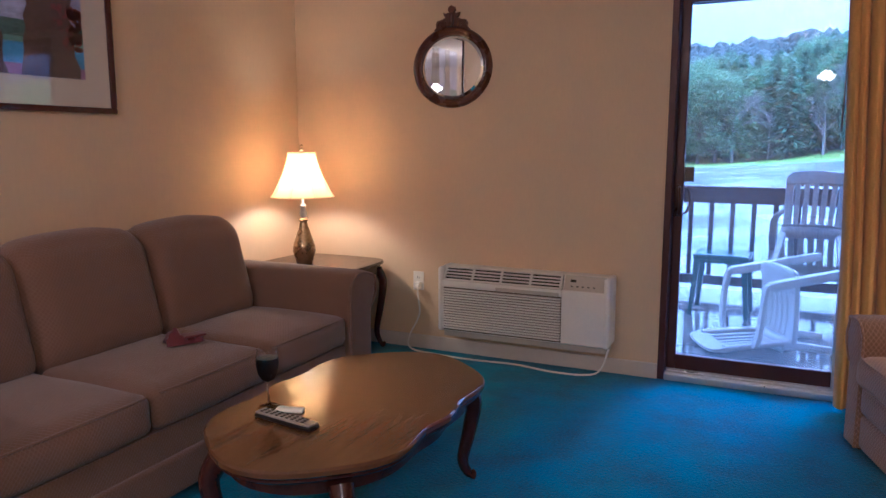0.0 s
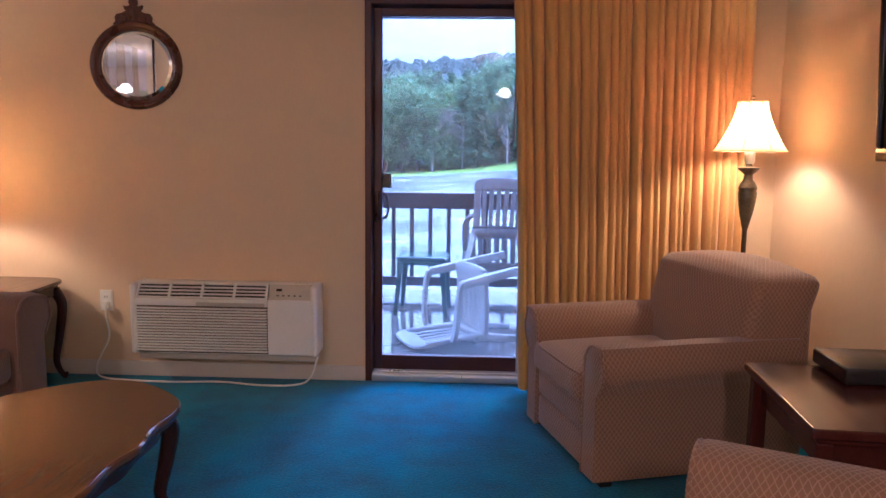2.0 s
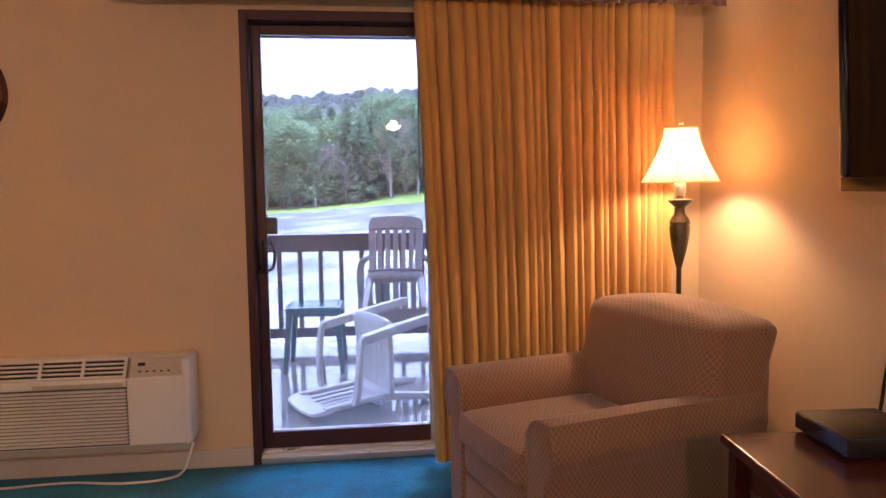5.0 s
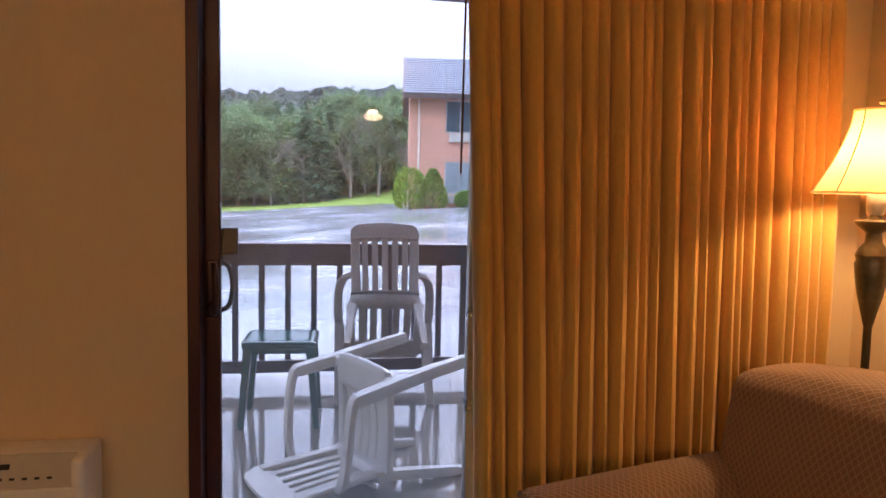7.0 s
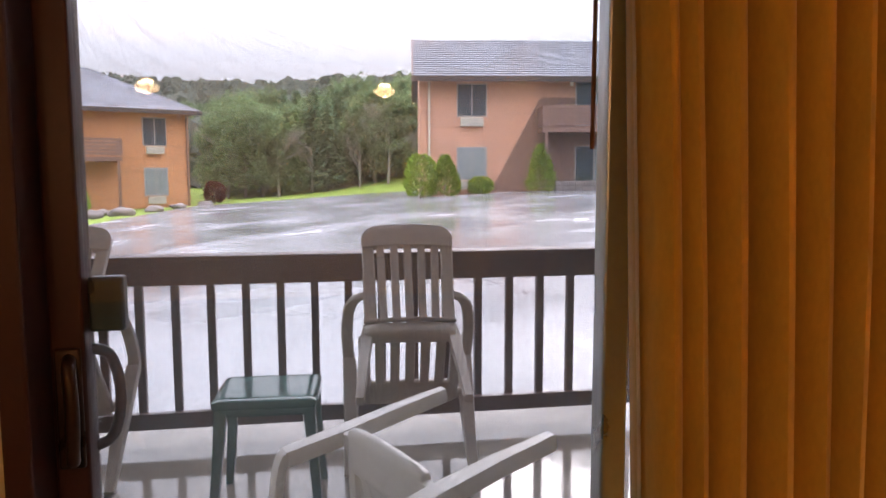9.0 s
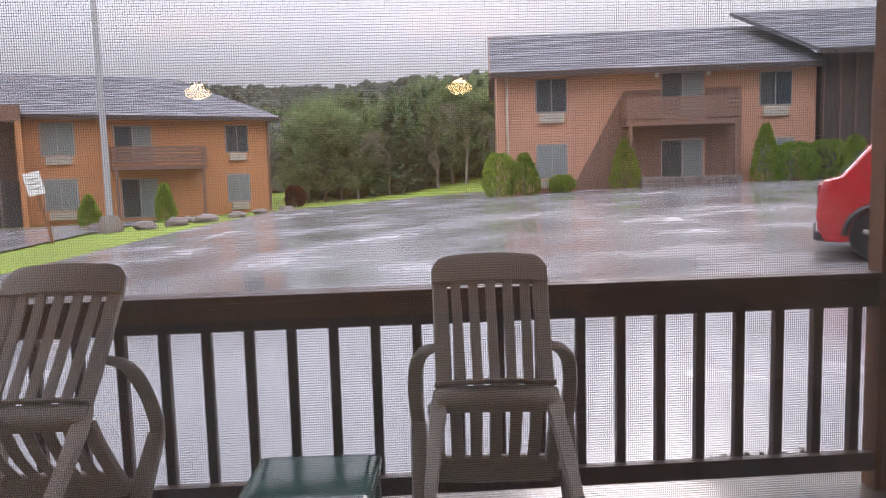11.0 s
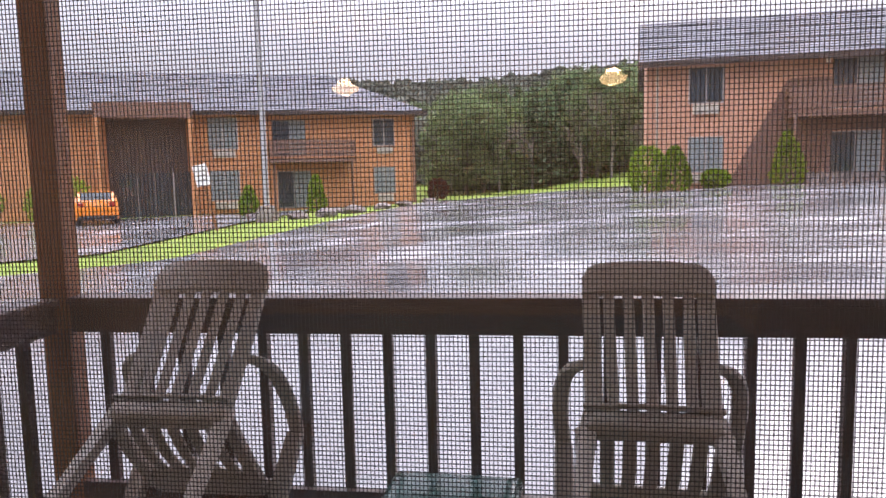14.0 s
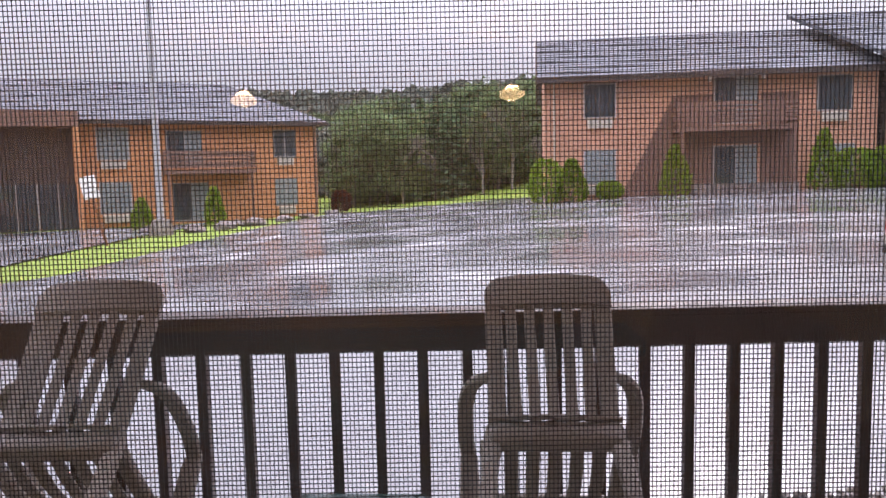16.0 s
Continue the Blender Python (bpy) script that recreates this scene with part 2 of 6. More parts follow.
def cushion(bm, lo, hi, r=0.05, puff=(0, 0, 0), cuts=9, wobble=0.0, shape=None):
    """A rounded box that swells by puff along its axes."""
    c = Vector([(a + b) / 2 for a, b in zip(lo, hi)])
    h = Vector([abs(b - a) / 2 for a, b in zip(lo, hi)])
    r = min(r, min(h))
    g = bmesh.ops.create_cube(bm, size=2)
    es = list({e for v in g["verts"] for e in v.link_edges})
    bmesh.ops.subdivide_edges(bm, edges=es, cuts=cuts, use_grid_fill=True)
    for v in list(bm.verts):
        u = v.co.copy()
        u = Vector([math.copysign(abs(k) ** 0.75, k) for k in u])
        p = Vector([u[i] * h[i] for i in range(3)])
        inner = Vector([max(-(h[i] - r), min(h[i] - r, p[i])) for i in range(3)])
        d = p - inner
        if d.length > 1e-6:
            p = inner + d.normalized() * min(r, d.length if sum(abs(k) > 1e-6 for k in d) < 2 else r)
        for i in range(3):
            j, k = (i + 1) % 3, (i + 2) % 3
            p[i] += puff[i] * math.copysign(1, u[i]) * (abs(u[i]) > 0.5) * (1 - u[j] ** 2) * (1 - u[k] ** 2)
        if wobble:
            p += wobble * noise.noise_vector(p * 9 + c)
        if shape:
            p = shape(p)
        v.co = c + p
    return bm


def extrude_outline(bm, outline, z0, z1, inset=0.0, edge=0.0):
    """A slab of the outline from z0 to z1, its edges eased by edge."""
    layers = [(z0, edge), (z0 + edge, 0.0), (z1 - edge, 0.0), (z1, edge)] if edge else [(z0, 0), (z1, 0)]
    n = len(outline)
    cx, cy = sum(p[0] for p in outline) / n, sum(p[1] for p in outline) / n
    rings = []
    for z, e in layers:
        ring = []
        for x, y in outline:
            d = math.hypot(x - cx, y - cy)
            k = 1 - e / d
            ring.append(bm.verts.new((cx + (x - cx) * k, cy + (y - cy) * k, z)))
        rings.append(ring)
    for a, b in zip(rings, rings[1:]):
        for i in range(n):
            bm.faces.new((a[i], a[(i + 1) % n], b[(i + 1) % n], b[i]))
    bm.faces.new(rings[0][::-1])
    bm.faces.new(rings[-1])
    return bm


# ---- the room ----
XL, XR, YB, YW, ZC = -1.34, 3.14, -2.4, 4.2, 2.44
DX0, DX1, DZ = 0.98, 2.82, 2.065
setting("floor", one_box((XL - 0.15, YB - 0.15, -0.12), (XR + 0.15, YW + 0.02, 0.0)), M["carpet"], "worn deep teal wall-to-wall carpet", "carpet")
setting("ceiling", one_box((XL - 0.15, YB - 0.15, ZC), (XR + 0.15, YW + 0.2, ZC + 0.12)), M["ceiling"], "off-white textured ceiling", "ceiling")
setting("wall_west", one_box((XL - 0.15, YB - 0.15, 0), (XL, YW + 0.2, ZC)), M["wall"], "beige painted wall behind the sofa", "wall")
setting("wall_east", one_box((XR, YB - 0.15, 0), (XR + 0.15, YW + 0.2, ZC)), M["wall"], "beige painted wall behind the television", "wall")
setting("wall_south", one_box((XL, YB - 0.15, 0), (XR, YB, ZC)), M["wall"], "plain beige wall closing the room", "wall")
nb = bmesh.new()
box(nb, (XL, YW, 0), (DX0, YW + 0.2, ZC))
box(nb, (DX1, YW, 0), (XR, YW + 0.2, ZC))
box(nb, (DX0, YW, DZ), (DX1, YW + 0.2, ZC))
setting("wall_north", nb, M["wall"], "beige painted wall round the patio door", "wall")
for nm, lo, hi in (("baseboard", (XL, YW - 0.014, 0), (DX0, YW, 0.085)), ("baseboard", (DX1, YW - 0.014, 0), (XR, YW, 0.085)),
                   ("baseboard", (XL, YB, 0), (XL + 0.014, YW - 0.014, 0.085)), ("baseboard", (XR - 0.014, YB, 0), (XR, YW - 0.014, 0.085))):
    setting(nm, one_box(lo, hi, 0.004), M["trim"], "cream painted wooden baseboard", "baseboard")

# sliding patio door: outer frame, sliding panel, fixed panel, screen
door = thing("door_1", label="bronze aluminium sliding patio door, closed, with clear glass", category="patio door", kind="structure")
YG = 4.285
fr = bmesh.new()
box(fr, (DX0, YW - 0.01, 0), (DX0 + 0.035, YW + 0.2, DZ), 0.004)
box(fr, (DX1 - 0.035, YW - 0.01, 0), (DX1, YW + 0.2, DZ), 0.004)
box(fr, (DX0 + 0.035, YW - 0.01, DZ - 0.045), (DX1 - 0.035, YW + 0.2, DZ), 0.004)
part("door_frame", fr, M["bronze"], door)
sl = bmesh.new()
box(sl, (DX0 + 0.035, YW - 0.012, 0.0), (DX1 - 0.035, YW + 0.2, 0.035), 0.004)
for k in range(3):
    box(sl, (DX0 + 0.035, YW + 0.02 + 0.055 * k, 0.035), (DX1 - 0.035, YW + 0.026 + 0.055 * k, 0.046))
part("sill_track", sl, M["alu"], door, "dull aluminium sill track")


def panel(x0, x1, y, name, label, mat):
    p = bmesh.new()
    box(p, (x0, y - 0.02, 0.048), (x0 + 0.045, y + 0.02, DZ - 0.05), 0.004)
    box(p, (x0 + 0.045, y - 0.02, DZ - 0.092), (x1 - 0.042, y + 0.02, DZ - 0.05), 0.004)
    box(p, (x0 + 0.045, y - 0.02, 0.048), (x1 - 0.042, y + 0.02, 0.128), 0.004)
    ob = part(name, p, mat, door, label)
    part("meeting_stile", one_box((x1 - 0.042, y - 0.02, 0.048), (x1, y + 0.02, DZ - 0.05), 0.004), M["alu"], ob, "dull grey meeting stile")
    g = part("pane", one_box((x0 + 0.040, y - 0.003, 0.12), (x1 - 0.037, y + 0.003, DZ - 0.085)), M["pane"], ob)
    g.visible_shadow = False
    return ob


slider = panel(DX0 + 0.037, 1.856, YG, "sliding_panel", "closed sliding panel with clear glass", M["bronze"])
panel(1.83, DX1 - 0.037, YG + 0.048, "fixed_panel", "fixed glass panel behind the curtain", M["alu"])

# ---- patio, railing ----
PX0, PX1, PY1, PZ = -0.66, 3.64, 6.95, -0.03
RY = 6.85
patio = setting("patio", one_box((PX0 - 0.02, YW + 0.2, PZ - 0.3), (PX1 + 0.02, PY1 + 0.12, PZ), 0.01), M["concrete"], "wet grey concrete patio slab", "patio")
setting("patio_ceiling", one_box((PX0 - 0.3, YW + 0.2, 2.62), (PX1 + 0.3, PY1 + 0.35, 2.75)), M["rail"], "dark stained underside of the balcony above", "ceiling")
ow = bmesh.new()
box(ow, (-9, YW + 0.2, -0.5), (XL - 0.15, YW + 0.32, 6))
box(ow, (XR + 0.15, YW + 0.2, -0.5), (12, YW + 0.32, 6))
box(ow, (XL - 0.15, YW + 0.2, 2.75), (XR + 0.15, YW + 0.32, 6))
setting("wall_outside", ow, M["post"], "stained wooden outside wall of the building", "wall")


def railing(name, x0, y0, x1, y1, label, start=0.0, step=0.168):
    d = Vector((x1 - x0, y1 - y0, 0))
    ln = d.length
    m = Matrix.Translation((x0, y0, PZ)) @ Matrix.Rotation(math.atan2(d.y, d.x), 4, "Z")
    th = new(name)
    th.matrix_basis = m
    tagged(th, label, "railing", kind="structure")
    part("cap_rail", one_box((0, -0.07, 0.904), (ln, 0.07, 0.934), 0.006), M["rail"], th, "worn wet top board")
    part("top_rail", one_box((0, -0.045, 0.790), (ln, -0.005, 0.904), 0.004), M["rail"], th)
    part("bottom_rail", one_box((0, -0.045, 0.085), (ln, -0.005, 0.165), 0.004), M["rail"], th)
    first = None
    x = start
    while x < ln - 0.03:
        if x > 0.03:
            b = new("baluster", first) if first else part("baluster", one_box((-0.019, -0.005, 0.10), (0.019, 0.033, 0.898), 0.003), M["rail"], th)
            first = b.data
            b.parent = th
            b.location = (x, 0, 0)
        x += step
    return th


railing("railing", -0.438, RY, 3.423, RY, "dark brown wooden patio railing with square balusters", 0.112, 0.1675)
railing("railing", -0.53, YW + 0.34, -0.53, RY - 0.07, "dark brown wooden railing on the patio side", 0.1)
railing("railing", 3.53, RY - 0.07, 3.53, YW + 0.34, "dark brown wooden railing on the patio side", 0.1)
for px in (-0.51, 3.495):
    p = thing("porch_post", px, RY, PZ, label="weathered brown wooden porch post", category="post", group="porch posts", kind="structure")
    part("shaft", one_box((-0.052, -0.052, 0), (0.052, 0.052, 2.65), 0.008), M["post"], p)
    part("trim_board", one_box((0.0535 if px < 0 else -0.0715, -0.056, 0.0), (0.0715 if px < 0 else -0.0535, 0.036, 2.65), 0.004), M["post"], p)

# ---- sofa ----
M["sofa"] = woven("taupe_upholstery", (0.160, 0.086, 0.046), (0.195, 0.108, 0.060), 0.014)
M["chair"] = woven("diamond_upholstery", (0.225, 0.124, 0.063), (0.37, 0.22, 0.12), 0.019)
M["dark"] = material("dark_plastic", (0.012, 0.012, 0.014), 0.35, vary=0.1, bump=0.03)
M["wood"] = material("polished_cherry", (0.042, 0.012, 0.008), 0.16, vary=0.30, scale=3, grain=30, bump=0.04, stretch=(9, 0.7, 3), rough_vary=0.05)
M["oak"] = material("polished_honey_wood", (0.105, 0.048, 0.014), 0.13, vary=0.15, scale=2, grain=40, bump=0.03, stretch=(9, 0.6, 3), rough_vary=0.05)
M["mahog"] = material("dark_mahogany", (0.060, 0.015, 0.010), 0.22, vary=0.25, scale=3, grain=30, bump=0.04, stretch=(8, 0.8, 3), rough_vary=0.06)


def piping(pts, parent, mat, r=0.006, name="piping"):
    return part(name, sweep(bmesh.new(), pts, r, 6), mat, parent, smooth=True)


def rolled_arm(d, h, w, roll=0.085):
    """Arm along +x from 0 to d, outer side at y = w, rolled outwards at the top."""
    prof = [(0.0, 0.0), (0.0, h - 0.10), (0.012, h - 0.05), (0.04, h - 0.015), (0.09, h), (0.15, h - 0.004), (w - 0.02, h - 0.03), (w, h - 0.075), (w - 0.004, h - 0.12), (w - 0.03, h - 0.16), (w - 0.05, h - 0.19), (w - 0.05, 0.0)]
    bm = bmesh.new()
    rings = []
    for x, e in ((0.0, 0.018), (0.008, 0.005), (0.022, 0.0), (d * 0.5, -0.004), (d - 0.02, 0.0), (d, 0.01)):
        cy, cz = w * 0.45, h * 0.5
        rings.append([bm.verts.new((x, cy + (py - cy) * (1 - e / 0.12), cz + (pz - cz) * (1 - e / 0.3) if pz > 0.01 else 0.0)) for py, pz in prof])
    n = len(prof)
    for a, b in zip(rings, rings[1:]):
        for i in range(n):
            bm.faces.new((a[i], a[(i + 1) % n], b[(i + 1) % n], b[i]))
    bm.faces.new(rings[0][::-1])
    bm.faces.new(rings[-1])
    return bm, prof


def flip_y(bm, k):
    if k < 0:
        bmesh.ops.scale(bm, vec=(1, -1, 1), verts=bm.verts)
    return bm


def sofa():
    # local: x from the front backwards, y along the length
    s = thing("sofa", -0.33, 2.275, 0, 180, "taupe three-seat upholstered sofa against the wall", "sofa")
    half, dep = 1.15, 0.99
    part("base", cushion(bmesh.new(), (0.015, -half + 0.22, 0.05), (dep - 0.03, half - 0.22, 0.30), 0.03), M["sofa"], s, smooth=True)
    part("skirt_rail", cushion(bmesh.new(), (-0.003, -half + 0.23, 0.05), (0.03, half - 0.23, 0.19), 0.012), M["sofa"], s, smooth=True)
    cw = (2 * half - 0.50) / 3
    for i in range(3):
        y0 = -half + 0.25 + i * cw
        seat = part("seat_cushion", cushion(bmesh.new(), (0.0, y0 + 0.004, 0.295), (0.60, y0 + cw - 0.004, 0.445), 0.04, (0.008, 0.004, 0.022), 11, 0.003), M["sofa"], s, smooth=True)
        piping([(0.012, y0 + 0.03, 0.432), (0.004, y0 + 0.2, 0.434), (0.004, y0 + cw - 0.2, 0.434), (0.012, y0 + cw - 0.03, 0.432)], seat, M["sofa"], 0.005)

        def lean(p):
            return Vector((p.x + 0.26 * (p.z + 0.02) - 0.04 * (p.z > 0.1) * (p.z - 0.1), p.y, p.z - 0.05 * max(0, p.z) * (p.y / 0.33) ** 2))
        back = part("back_cushion", cushion(bmesh.new(), (0.575, y0 - 0.012, 0.40), (0.80, y0 + cw + 0.012, 0.90), 0.095, (0.035, 0.0, 0.02), 11, 0.004, lean), M["sofa"], s, smooth=True)
    part("back_frame", cushion(bmesh.new(), (dep - 0.15, -half + 0.10, 0.08), (dep, half - 0.10, 0.86), 0.06), M["sofa"], s, smooth=True)
    for k in (1, -1):
        bm, prof = rolled_arm(0.93, 0.595, 0.25)
        flip_y(bm, k)
        bmesh.ops.translate(bm, verts=bm.verts, vec=(-0.012, k * (half - 0.25), 0.05))
        arm = part("arm", bm, M["sofa"], s, smooth=True)
        pts = [(-0.010, k * (half - 0.25 + 0.94 * py + 0.008), 0.05 + pz * 0.98) for py, pz in prof[:-1]]
        piping(curve_points(pts, 3), arm, M["sofa"], 0.006)
    for x in (0.06, 0.9):
        for y in (-half + 0.1, half - 0.1):
            part("foot", one_box((x - 0.03, y - 0.03, 0), (x + 0.03, y + 0.03, 0.055), 0.005), M["dark"], s)
    return s


sofa()


def armchair(x, y, rz, label):
    # local: x from the front backwards, y to the sitter's right seen from the front
    s = thing("armchair", x, y, 0, rz, label, "armchair", "armchairs")
    hw, dep = 0.39, 0.92
    f = M["chair"]
    part("base", cushion(bmesh.new(), (0.012, -hw + 0.13, 0.03), (dep - 0.06, hw - 0.13, 0.29), 0.03), f, s, smooth=True)
    part("front_border", cushion(bmesh.new(), (-0.006, -hw + 0.125, 0.175), (0.05, hw - 0.125, 0.300), 0.028, (0.012, 0, 0), 9), f, s, smooth=True)
    part("front_panel", cushion(bmesh.new(), (0.0, -hw + 0.125, 0.03), (0.05, hw - 0.125, 0.172), 0.02, (0.006, 0, 0), 7), f, s, smooth=True)
    seat = part("seat_cushion", cushion(bmesh.new(), (-0.035, -hw + 0.135, 0.300), (0.60, hw - 0.135, 0.425), 0.035, (0.012, 0, 0.02), 11, 0.002), f, s, smooth=True)
    for z in (0.415, 0.312):
        piping([(-0.02, -hw + 0.15, z), (-0.032, -hw + 0.25, z + 0.002), (-0.032, hw - 0.25, z + 0.002), (-0.02, hw - 0.15, z)], seat, f, 0.005)

    def crown(p):
        w = abs(p.y) / 0.40
        up = max(0.0, p.z + 0.12)
        return Vector((p.x + 0.22 * (p.z + 0.2), p.y * (1 + 0.10 * max(0, p.z)), p.z - 0.09 * up * w ** 2))
    back = part("backrest", cushion(bmesh.new(), (0.56, -0.385, 0.36), (0.84, 0.385, 0.82), 0.047, (0.04, 0, 0.02), 13, 0.003, crown), f, s, smooth=True)
    part("back_panel", cushion(bmesh.new(), (dep - 0.12, -hw + 0.02, 0.03), (dep, hw - 0.02, 0.70), 0.05), f, s, smooth=True)
    for k in (1, -1):
        bm, prof = rolled_arm(0.86, 0.53, 0.17)
        flip_y(bm, k)
        bmesh.ops.translate(bm, verts=bm.verts, vec=(-0.012, k * (hw - 0.14), 0.03))
        arm = part("arm", bm, f, s, smooth=True)
        pts = [(-0.010, k * (hw - 0.14 + 0.94 * py + 0.006), 0.03 + pz * 0.985) for py, pz in prof[:-1]]
        piping(curve_points(pts, 3), arm, f, 0.007)
    for px in (0.05, dep - 0.08):
        for py in (-hw + 0.06, hw - 0.06):
            part("foot", one_box((px - 0.025, py - 0.025, 0), (px + 0.025, py + 0.025, 0.035), 0.004), M["dark"], s)
    return s


armchair(1.94, 3.30, 15.5, "brown diamond-weave upholstered armchair in front of the curtain")
armchair(1.969, 1.746, -27, "brown diamond-weave upholstered armchair beside the side table")


# ---- tables ----
def cabriole(bm, x, y, h, out, r=0.028, foot=0.03):
    dx, dy = out
    ctrl = [(x, y, h), (x + 0.030 * dx, y + 0.030 * dy, h * 0.82), (x + 0.012 * dx, y + 0.012 * dy, h * 0.5), (x - 0.008 * dx, y - 0.008 * dy, h * 0.22), (x + 0.014 * dx, y + 0.014 * dy, h * 0.06), (x + 0.034 * dx, y + 0.034 * dy, 0.012)]
    p = curve_points(ctrl, 5)
    rad = [r * (1.15 - 0.62 * min(1, i / (len(p) * 0.75))) for i in range(len(p))]
    for i in range(5):
        rad[-1 - i] = foot * (0.62, 0.70, 0.62, 0.5, 0.45)[i]
    return sweep(bm, p, rad, 10)


def scalloped(a, b, n=96, amp=0.022, power=2.7):
    out = []
    for i in range(n):
        t = 2 * math.pi * i / n
        c, s = math.cos(t), math.sin(t)
        r = (abs(c / a) ** power + abs(s / b) ** power) ** (-1 / power)
        r *= 1 + amp * math.cos(8 * t) - 0.4 * amp * math.cos(4 * t)
        out.append((r * c, r * s))
    return out


def coffee_table():
    t = thing("coffee_table", 0.29, 2.245, 0, 0, "polished wooden coffee table with scalloped edge and cabriole legs", "coffee table")
    part("tabletop", extrude_outline(bmesh.new(), scalloped(0.335, 0.565, amp=0.034), 0.405, 0.43, edge=0.006), M["oak"], t, "glossy honey-brown top", smooth=True)
    part("moulding", extrude_outline(bmesh.new(), scalloped(0.325, 0.555, amp=0.034), 0.389, 0.4045, edge=0.005), M["wood"], t, "dark red-brown edge moulding", smooth=True)
    part("apron", extrude_outline(bmesh.new(), scalloped(0.285, 0.50), 0.335, 0.389), M["wood"], t, smooth=True)
    for sx in (1, -1):
        for sy in (1, -1):
            part("leg", cabriole(bmesh.new(), sx * 0.208, sy * 0.425, 0.36, (sx * 0.8, sy * 0.8), 0.032), M["wood"], t, smooth=True)
    return t


coffee_table()


def end_table():
    t = thing("end_table", -0.965, 3.83, 0, 0, "wooden end table with cabriole legs beside the sofa", "end table")
    part("tabletop", extrude_outline(bmesh.new(), scalloped(0.335, 0.335, power=4.5, amp=0.01), 0.535, 0.555, edge=0.005), M["wood"], t, smooth=True)
    part("apron", one_box((-0.28, -0.28, 0.47), (0.28, 0.28, 0.535), 0.004), M["wood"], t)
    for sx in (1, -1):
        for sy in (1, -1):
            part("leg", cabriole(bmesh.new(), sx * 0.265, sy * 0.265, 0.50, (sx * 0.8, sy * 0.8), 0.026), M["wood"], t, smooth=True)
    return t


end_table()


def side_table():
    t = thing("side_table", 2.674, 2.413, 0, -4.8, "dark mahogany side table with square legs", "side table")
    part("tabletop", one_box((-0.222, -0.305, 0.547), (0.222, 0.305, 0.575), 0.007, 3), M["mahog"], t, "glossy dark red top")
    part("moulding", one_box((-0.205, -0.288, 0.53), (0.205, 0.288, 0.547), 0.005), M["mahog"], t)
    ap = bmesh.new()
    for lo, hi in (((-0.18, -0.265, 0.455), (0.18, -0.245, 0.53)), ((-0.18, 0.245, 0.455), (0.18, 0.265, 0.53)), ((-0.18, -0.245, 0.455), (-0.16, 0.245, 0.53)), ((0.16, -0.245, 0.455), (0.18, 0.245, 0.53))):
        box(ap, lo, hi)
    part("apron", ap, M["mahog"], t)
    for sx in (1, -1):
        for sy in (1, -1):
            part("leg", one_box((sx * 0.182 - 0.023, sy * 0.262 - 0.023, 0), (sx * 0.182 + 0.023, sy * 0.262 + 0.023, 0.53), 0.004), M["mahog"], t)
    return t


side_table()

# ---- lamps ----
M["shade"] = shade_material("lamp_shade_cloth", (0.80, 0.62, 0.36), 0.15)
M["brass"] = material("antique_brass", (0.36, 0.25, 0.10), 0.3, 0.85, vary=0.3, scale=14, grain=80, bump=0.08)
M["pewter"] = material("aged_bronze", (0.13, 0.115, 0.075), 0.4, 0.6, vary=0.35, scale=16, grain=80, bump=0.1)
M["bulb"] = glow_material("bulb_glass", (1.0, 0.75, 0.42), 18.0)


def shade(parent, z0, z1, r0, r1, panels=16):
    bm = bmesh.new()
    rings = []
    n = panels * 4
    for k in range(7):
        u = k / 6
        r = r1 + (r0 - r1) * (1 - u) ** 1.5
        z = z0 + (z1 - z0) * u
        rings.append([bm.verts.new((r * (1 - 0.012 * abs(math.sin(panels / 2 * 2 * math.pi * i / n))) * math.cos(2 * math.pi * i / n), r * (1 - 0.012 * abs(math.sin(panels / 2 * 2 * math.pi * i / n))) * math.sin(2 * math.pi * i / n), z)) for i in range(n)])
    for a, b in zip(rings, rings[1:]):
        for i in range(n):
            bm.faces.new((a[i], a[(i + 1) % n], b[(i + 1) % n], b[i]))
    ob = part("shade", bm, M["shade"], parent, "lit cream bell shade", True)
    for k in range(8):
        a = 2 * math.pi * (k + 0.3) / 8
        rib = [((r1 + (r0 - r1) * (1 - u / 6) ** 1.5 + 0.001) * math.cos(a), (r1 + (r0 - r1) * (1 - u / 6) ** 1.5 + 0.001) * math.sin(a), z0 + (z1 - z0) * u / 6) for u in range(7)]
        part("rib", sweep(bmesh.new(), rib, 0.0022, 5), M["trim"], ob, smooth=True)
    for z, r in ((z0, r0), (z1, r1)):
        rim = [(r * math.cos(2 * math.pi * i / 40), r * math.sin(2 * math.pi * i / 40), z) for i in range(41)]
        part("rim", sweep(bmesh.new(), rim, 0.004, 6, False), M["shade"], ob, smooth=True)
    return ob


